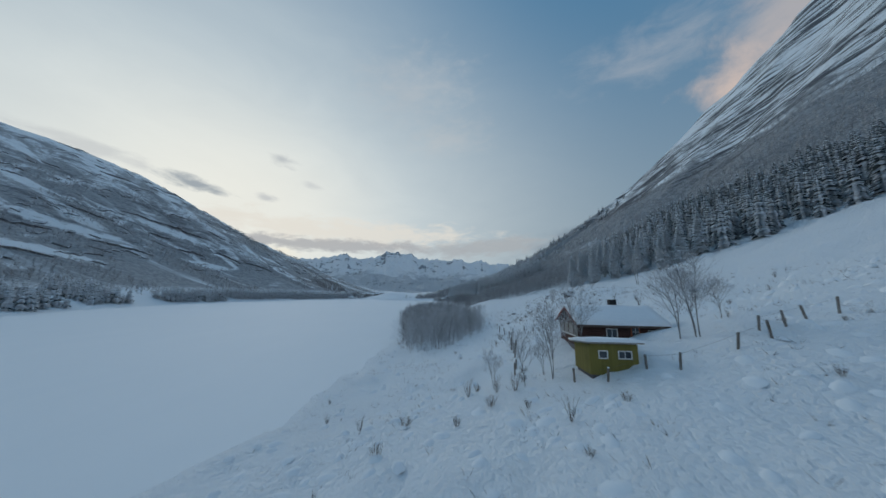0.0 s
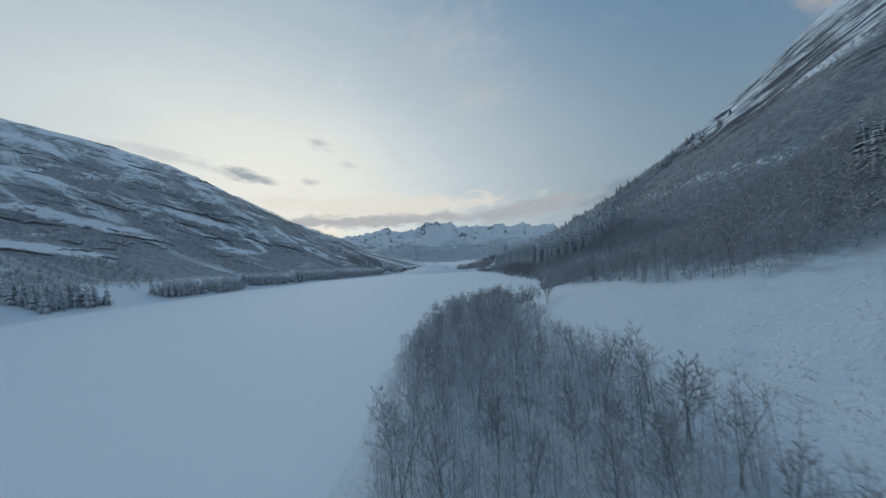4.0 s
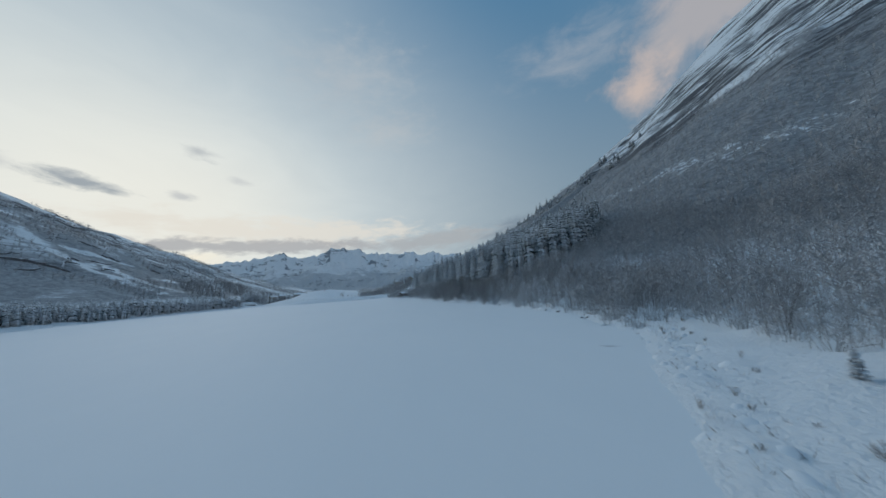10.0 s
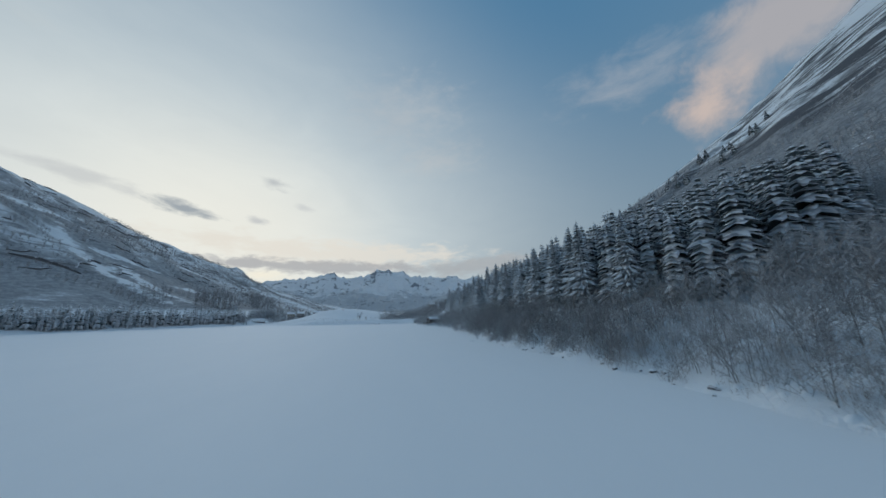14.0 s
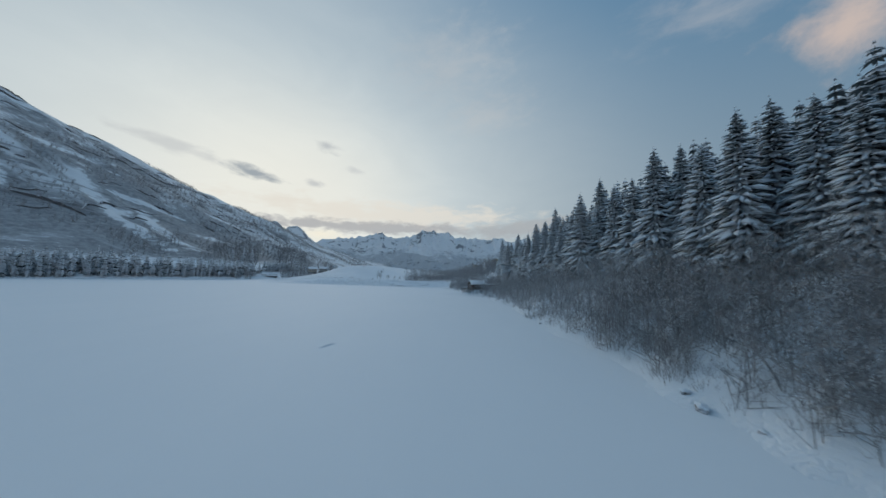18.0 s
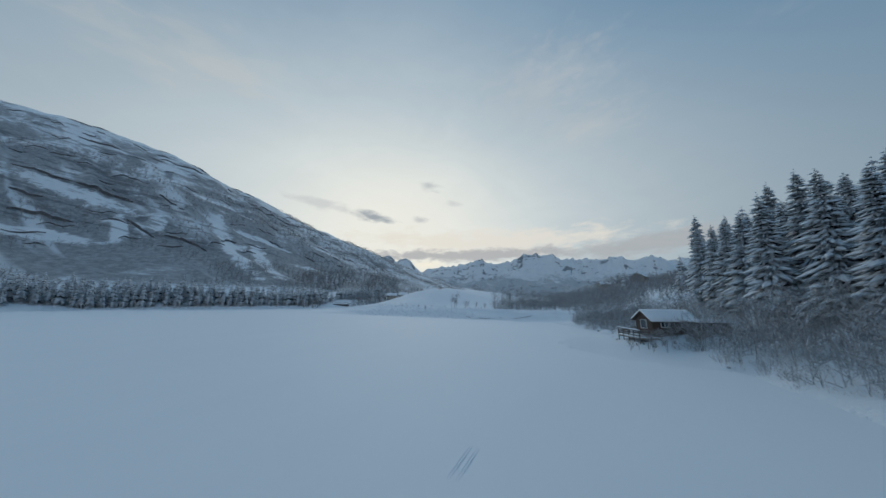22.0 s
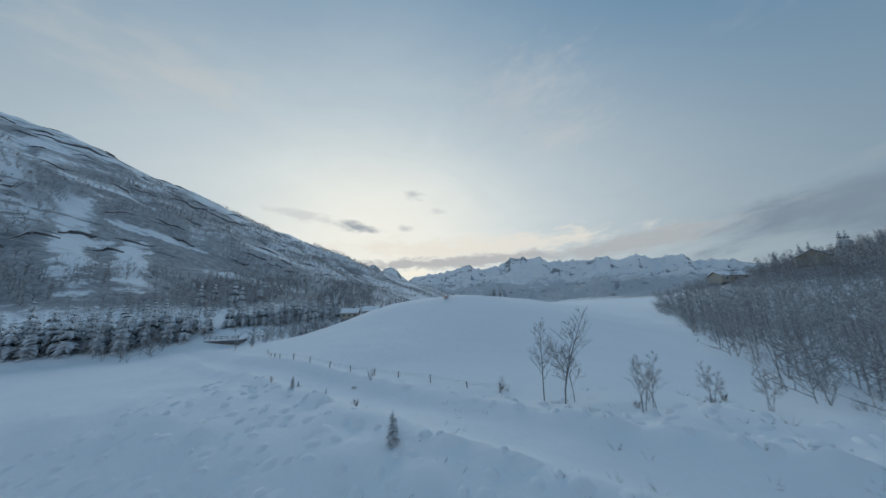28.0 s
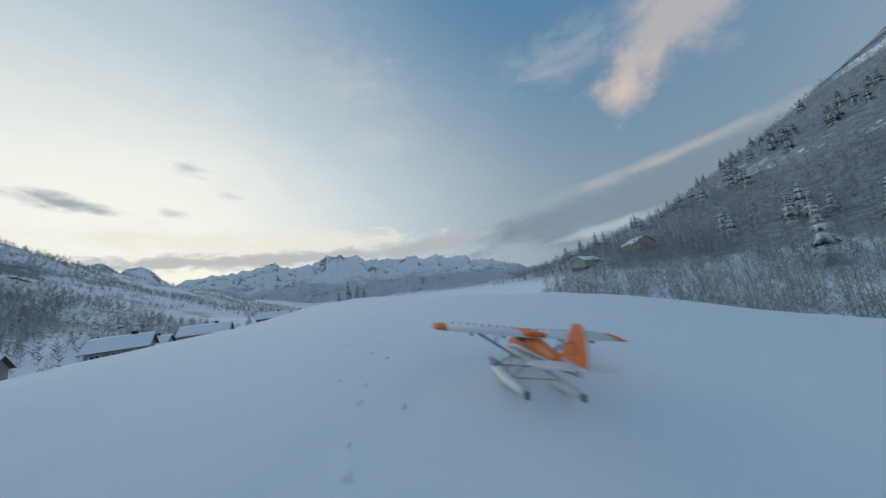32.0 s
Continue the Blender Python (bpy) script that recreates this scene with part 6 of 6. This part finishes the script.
# footprints trodden across the field, with raised rims
steps = Soup()
fr_ = random.Random(41)
trail = [(-6.4 + 0.3 * math.sin(i) - 0.06 * i, 440 + i * 0.42) for i in range(26)] + [(-18.9 + 0.25 * math.sin(i * 1.3) + 0.03 * i, 454.6 + 0.30 * i) for i in range(24)]
for i, (x, y) in enumerate(trail):
    x += 0.14 * (-1) ** i + fr_.uniform(-0.08, 0.08)
    z = height_at(x, y)
    w = 0.33 + fr_.uniform(-0.1, 0.1)
    rim_v, in_v = [], []
    for j in range(8):
        a = j * math.pi / 4
        rr_ = fr_.uniform(0.9, 1.1)
        rim_v.append(Vector((x + 0.16 * rr_ * math.cos(a) * w, y + 0.26 * rr_ * math.sin(a) * w, z - 0.02)))
        in_v.append(Vector((x + 0.11 * rr_ * math.cos(a) * w, y + 0.19 * rr_ * math.sin(a) * w, z + 0.009)))
    mid_v = [Vector((x, y, z - 0.02))]
    steps.add(rim_v + in_v + mid_v, [(j, (j + 1) % 8, 8 + (j + 1) % 8, 8 + j) for j in range(8)] + [(8 + j, 8 + (j + 1) % 8, 16) for j in range(8)])
tagged(new("footprints", steps.mesh("footprints", M_SNOW, True)), "old footprints trodden across the snowy field", "footprints", kind="stuff")

# pairs of old ski tracks on the lake
for x, y, turn_ in ((31.7, 337.7, -4), (26.6, 298.0, -20)):
    track = anchor("ski_tracks", x, y, 0, turn_, "short pair of old ski tracks in the lake snow", "ski track")
    for sx_ in (-0.16, 0.16):
        soup = Soup()
        rows_ = []
        for i in range(9):
            yy, t_ = -1.2 + 0.3 * i, math.sin(math.pi * (i + 0.5) / 9)
            rows_ += [Vector((sx_ - 0.10, yy, -0.01)), Vector((sx_ - 0.06, yy, 0.045 * t_)), Vector((sx_ - 0.03, yy, 0.004)), Vector((sx_ + 0.03, yy, 0.004)), Vector((sx_ + 0.06, yy, 0.045 * t_)), Vector((sx_ + 0.10, yy, -0.01))]
        soup.add(rows_, [(i * 6 + j, i * 6 + j + 1, i * 6 + 7 + j, i * 6 + 6 + j) for i in range(8) for j in range(5)])
        ob = new("groove", soup.mesh("groove", M_SNOW, True))
        ob.parent = track

# low bridge where the road meets the far shore
bridge = anchor("road_bridge", -83, 461, height_at(-83, 461), 25, "low snowy road bridge with a railing at the lake outlet", "bridge")
boxed("bridge_deck", bridge, M_ROCK, (-4.5, 4.5, -2.0, 2.0, -0.6, 0.35), 0.05)
snow_slab(bridge, [(-4.5, -2.0, 0.35), (4.5, -2.0, 0.35), (4.5, 2.0, 0.35), (-4.5, 2.0, 0.35)], 0.25, "bridge_snow")
for i in range(7):
    boxed("railing_post", bridge, M_POST, (-4.3 + i * 1.43 - 0.05, -4.3 + i * 1.43 + 0.05, -1.95, -1.85, 0.3, 1.5), 0.008)
for z_ in (0.95, 1.4):
    boxed("rail", bridge, M_POST, (-4.4, 4.4, -1.93, -1.87, z_ - 0.05, z_ + 0.05), 0.008)

# ---- the model floatplane on the field ----
M_FOAM = plain("white_foam", (0.66, 0.68, 0.70), (0.76, 0.77, 0.78), 5.0, 0.45, 0, 0.1, 0.002)
M_ORANGE = plain("orange_film", (0.72, 0.15, 0.018), (0.80, 0.19, 0.03), 5.0, 0.4, 0, 0.1, 0.002)
M_BLACK = plain("black_plastic", (0.012, 0.012, 0.014), (0.035, 0.035, 0.04), 9.0, 0.4, 0, 0.1, 0.002)
M_GREYPLASTIC = plain("grey_struts", (0.24, 0.27, 0.33), (0.36, 0.39, 0.45), 9.0, 0.45, 0, 0.1, 0.002)
PLANE_AT, PLANE_TURN = (-16.84, 455.98), -11.6


def loft(rings, close=True):
    """A skin through rings of equal length."""
    bm = bmesh.new()
    vs = [[bm.verts.new(p) for p in ring] for ring in rings]
    n = len(vs[0])
    for a, b in zip(vs, vs[1:]):
        for i in range(n):
            j = (i + 1) % n
            bm.faces.new((a[i], a[j], b[j], b[i]))
    if close:
        bm.faces.new(vs[0][::-1])
        bm.faces.new(vs[-1])
    bmesh.ops.recalc_face_normals(bm, faces=bm.faces)
    for f_ in bm.faces:
        f_.smooth = True
    return bm


def rounded(cx, cy, cz, w, h, n=12, power=3.0):
    ring = []
    for i in range(n):
        a = 2 * math.pi * i / n
        c, s_ = math.cos(a), math.sin(a)
        ring.append((cx + math.copysign(abs(c) ** (2 / power), c) * w / 2, cy, cz + math.copysign(abs(s_) ** (2 / power), s_) * h / 2))
    return ring


def foil(x, y0, chord, z, thick):
    """A wing section across y at span x: leading edge at y0, trailing edge at y0 - chord."""
    pts = [(0, 0), (0.06, 0.55), (0.25, 1.0), (0.6, 0.7), (1, 0.06), (1, -0.02), (0.6, -0.12), (0.25, -0.2), (0.06, -0.18)]
    return [(x, y0 - u * chord, z + v * thick) for u, v in pts]


def floatplane():
    """Nose towards local +y, floats on the snow at z 0, wing span 2 m."""
    px_, py_ = PLANE_AT
    top = anchor("model_floatplane", px_, py_, height_at(px_, py_) - 0.01, PLANE_TURN, "white and orange model floatplane resting on the snowy field", "model airplane")
    top.matrix_basis = pose(px_, py_, height_at(px_, py_) - 0.01, 0.8, 11, PLANE_TURN) @ Matrix.Scale(1.2, 4)
    def rod(name, a, b, r, mat):
        soup_ = Soup()
        soup_.stick(a, b, r, r, 6)
        ob_ = new(name, soup_.mesh(name, mat, True))
        ob_.parent = top
        return ob_

    # fuselage: white lower body, orange upper
    secs = [(0.50, 0.10, 0.30, 0.13, 0.14), (0.42, 0.10, 0.31, 0.17, 0.19), (0.28, 0.10, 0.33, 0.19, 0.25), (0.05, 0.10, 0.34, 0.19, 0.29), (-0.12, 0.10, 0.34, 0.17, 0.25), (-0.45, 0.10, 0.345, 0.11, 0.15), (-0.80, 0.10, 0.36, 0.05, 0.08)]
    part("fuselage", loft([rounded(0, y, z, w, h) for y, _, z, w, h in secs]), M_FOAM, top, "white foam fuselage")
    up_secs = [(0.505, 0.315, 0.125, 0.11), (0.42, 0.345, 0.172, 0.13), (0.28, 0.385, 0.194, 0.15), (0.05, 0.405, 0.194, 0.165), (-0.12, 0.395, 0.175, 0.15), (-0.45, 0.375, 0.114, 0.095), (-0.66, 0.372, 0.07, 0.065)]
    part("upper_body", loft([rounded(0, y, z, w, h) for y, z, w, h in up_secs]), M_ORANGE, top, "orange upper fuselage and cowling")
    part("cabin_window", loft([rounded(0, y, z, w, h) for y, z, w, h in ((0.27, 0.415, 0.15, 0.06), (0.2, 0.425, 0.204, 0.085), (0.05, 0.43, 0.204, 0.085), (-0.03, 0.43, 0.19, 0.05))]), M_BLACK, top, "dark cabin windows")
    soup = Soup()
    for dz, r in ((0.0, 0.006), (-0.022, 0.004)):
        for sx_ in (-1, 1):
            for a, b in zip(secs, secs[1:]):
                soup.stick((sx_ * (a[3] / 2 + 0.001), a[0], a[2] - 0.005 + dz), (sx_ * (b[3] / 2 + 0.001), b[0], b[2] - 0.005 + dz), r, r, 3)
    ob = new("body_stripe", soup.mesh("body_stripe", M_BLACK))
    ob.parent = top
    # wing in three pieces of look: white panels, orange tips and leading edge
    zc = 0.475
    white = [foil(x, 0.25, 0.36, zc + 0.02 * abs(x), 0.045) for x in (-0.86, -0.4, -0.1, 0.1, 0.4, 0.86)]
    wing = part("wing", loft(white), M_FOAM, top, "long white high wing")
    for sx_ in (-1, 1):
        part("wing_tip", loft([foil(sx_ * x, y0, c, zc + 0.02 * x, t) for x, y0, c, t in ((0.862, 0.25, 0.36, 0.046), (0.95, 0.235, 0.33, 0.04), (1.0, 0.19, 0.22, 0.02))]), M_ORANGE, top, "orange wing tip")
        bm = bmesh.new()
        box(bm, min(sx_ * 0.1, sx_ * 0.86), max(sx_ * 0.1, sx_ * 0.86), 0.236, 0.258, zc + 0.001, zc + 0.022, 0.006)
        part("leading_edge", bm, M_ORANGE, top, "orange leading edge strip")
        for i in range(9):
            boxed("vortex_fin", wing, M_BLACK, (sx_ * (0.14 + i * 0.08) - 0.008, sx_ * (0.14 + i * 0.08) + 0.008, 0.185, 0.197, zc + 0.045 + 0.0016 * i, zc + 0.062 + 0.0016 * i))
        boxed("flap_horn", wing, M_BLACK, (sx_ * 0.30 - 0.006, sx_ * 0.30 + 0.006, -0.05, 0.0, zc - 0.03, zc + 0.002))
        boxed("flap_horn", wing, M_BLACK, (sx_ * 0.62 - 0.006, sx_ * 0.62 + 0.006, -0.05, 0.0, zc - 0.025, zc + 0.008))
        rod("wing_strut", (sx_ * 0.09, 0.12, 0.24), (sx_ * 0.58, 0.14, zc + 0.008), 0.010, M_GREYPLASTIC)
        rod("wing_strut", (sx_ * 0.09, 0.10, 0.24), (sx_ * 0.54, -0.02, zc + 0.006), 0.008, M_GREYPLASTIC)
        rod("jury_strut", (sx_ * 0.34, 0.13, 0.36), (sx_ * 0.34, 0.12, zc + 0.004), 0.005, M_GREYPLASTIC)
        rod("jury_strut", (sx_ * 0.34, 0.05, 0.36), (sx_ * 0.34, 0.02, zc + 0.004), 0.005, M_GREYPLASTIC)
    boxed("orange_centre", top, M_ORANGE, (-0.10, 0.10, -0.12, 0.256, zc + 0.012, zc + 0.052), 0.012, "orange centre section")
    # the registration under the left wing is only hinted at by plain bars
    for i in range(6):
        boxed("lettering_bar", wing, M_ORANGE, (-0.80 + i * 0.062, -0.76 + i * 0.062, 0.06, 0.13, zc - 0.008 + 0.014, zc - 0.004 + 0.006), 0)
    # tail
    def plate(name, pts, thick, mat, axis, label=""):
        bm = bmesh.new()
        for s_ in (-1, 1):
            off = Vector((thick / 2 * s_, 0, 0)) if axis == "x" else Vector((0, 0, thick / 2 * s_))
            [bm.verts.new(Vector(p) + off) for p in pts]
        bm.verts.ensure_lookup_table()
        n = len(pts)
        bm.faces.new([bm.verts[i] for i in range(n)])
        bm.faces.new([bm.verts[n + i] for i in range(n)][::-1])
        for i in range(n):
            j = (i + 1) % n
            bm.faces.new((bm.verts[i], bm.verts[n + i], bm.verts[n + j], bm.verts[j]))
        bmesh.ops.recalc_face_normals(bm, faces=bm.faces)
        return part(name, bm, mat, top, label)

    fin = [(0, -0.52, 0.40), (0, -0.60, 0.47), (0, -0.67, 0.60), (0, -0.72, 0.67), (0, -0.78, 0.695), (0, -0.83, 0.67), (0, -0.87, 0.58), (0, -0.89, 0.46), (0, -0.885, 0.40)]
    plate("tail_fin", fin, 0.016, M_ORANGE, "x", "rounded orange tail fin")
    plate("rudder_foot", [(0, -0.74, 0.396), (0, -0.885, 0.396), (0, -0.87, 0.33), (0, -0.78, 0.31)], 0.018, M_FOAM, "x")
    for r_, mat_ in ((0.045, M_BLACK),):
        soup = Soup()
        for sx_ in (-1, 1):
            for i in range(9):
                a, b = math.pi * (0.25 + i / 7), math.pi * (0.25 + (i + 1) / 7)
                soup.stick((sx_ * 0.010, -0.72 + r_ * 1.4 * math.cos(a), 0.50 + r_ * math.sin(a)), (sx_ * 0.010, -0.72 + r_ * 1.4 * math.cos(b), 0.50 + r_ * math.sin(b)), 0.004, 0.004, 3)
        o = new("fin_emblem", soup.mesh("fin_emblem", mat_))
        o.parent = top
    for sx_ in (-1, 1):
        stab = [(0, -0.62, 0.375), (sx_ * 0.16, -0.60, 0.375), (sx_ * 0.28, -0.63, 0.375), (sx_ * 0.345, -0.69, 0.375), (sx_ * 0.34, -0.76, 0.375), (sx_ * 0.26, -0.82, 0.375), (sx_ * 0.05, -0.84, 0.375), (0, -0.80, 0.375)]
        plate("tailplane", stab, 0.014, M_FOAM, "z", "rounded white tailplane")
        # float
        fl = [(0.62, 0.14, 0.02, 0.02), (0.54, 0.12, 0.10, 0.07), (0.36, 0.095, 0.125, 0.11), (0.0, 0.075, 0.125, 0.12), (-0.05, 0.085, 0.12, 0.10), (-0.38, 0.105, 0.09, 0.07), (-0.46, 0.115, 0.05, 0.045)]
        flo = part("float", loft([rounded(sx_ * 0.24, y, z - 0.02, w, h, 12, 2.6) for y, z, w, h in fl]), M_FOAM, top, "white float with dark bow panel")
        part("bow_panel", loft([rounded(sx_ * 0.24, y, z - 0.018, w + 0.004, h + 0.004, 12, 2.6) for y, z, w, h in ((0.60, 0.142, 0.03, 0.03), (0.54, 0.130, 0.098, 0.052), (0.40, 0.118, 0.122, 0.068), (0.26, 0.12, 0.10, 0.055))]), M_GREYPLASTIC, flo)
        boxed("water_rudder", flo, M_BLACK, (sx_ * 0.24 - 0.012, sx_ * 0.24 + 0.012, -0.50, -0.46, 0.05, 0.11), 0.004)
        for a, b in (((0.07, 0.30, 0.24), (0.24, 0.30, 0.12)), ((0.07, 0.30, 0.24), (0.24, 0.06, 0.11)), ((0.06, -0.10, 0.24), (0.24, -0.12, 0.11))):
            rod("float_strut", (sx_ * a[0], a[1], a[2]), (sx_ * b[0], b[1], b[2]), 0.006, M_GREYPLASTIC)
    rod("spreader_bar", (-0.24, 0.30, 0.12), (0.24, 0.30, 0.12), 0.006, M_GREYPLASTIC)
    rod("spreader_bar", (-0.24, -0.12, 0.11), (0.24, -0.12, 0.11), 0.006, M_GREYPLASTIC)
    part("spinner", loft([rounded(0, y, 0.31, w, w, 10, 2.0) for y, w in ((0.50, 0.07), (0.54, 0.055), (0.565, 0.012))]), M_ORANGE, top)
    for s_ in (-1, 1):
        boxed("propeller_blade", top, M_BLACK, (-0.016, 0.016, 0.532, 0.540, min(0.31, 0.31 + s_ * 0.16), max(0.31, 0.31 + s_ * 0.16)), 0.003)
    return top


plane = floatplane()
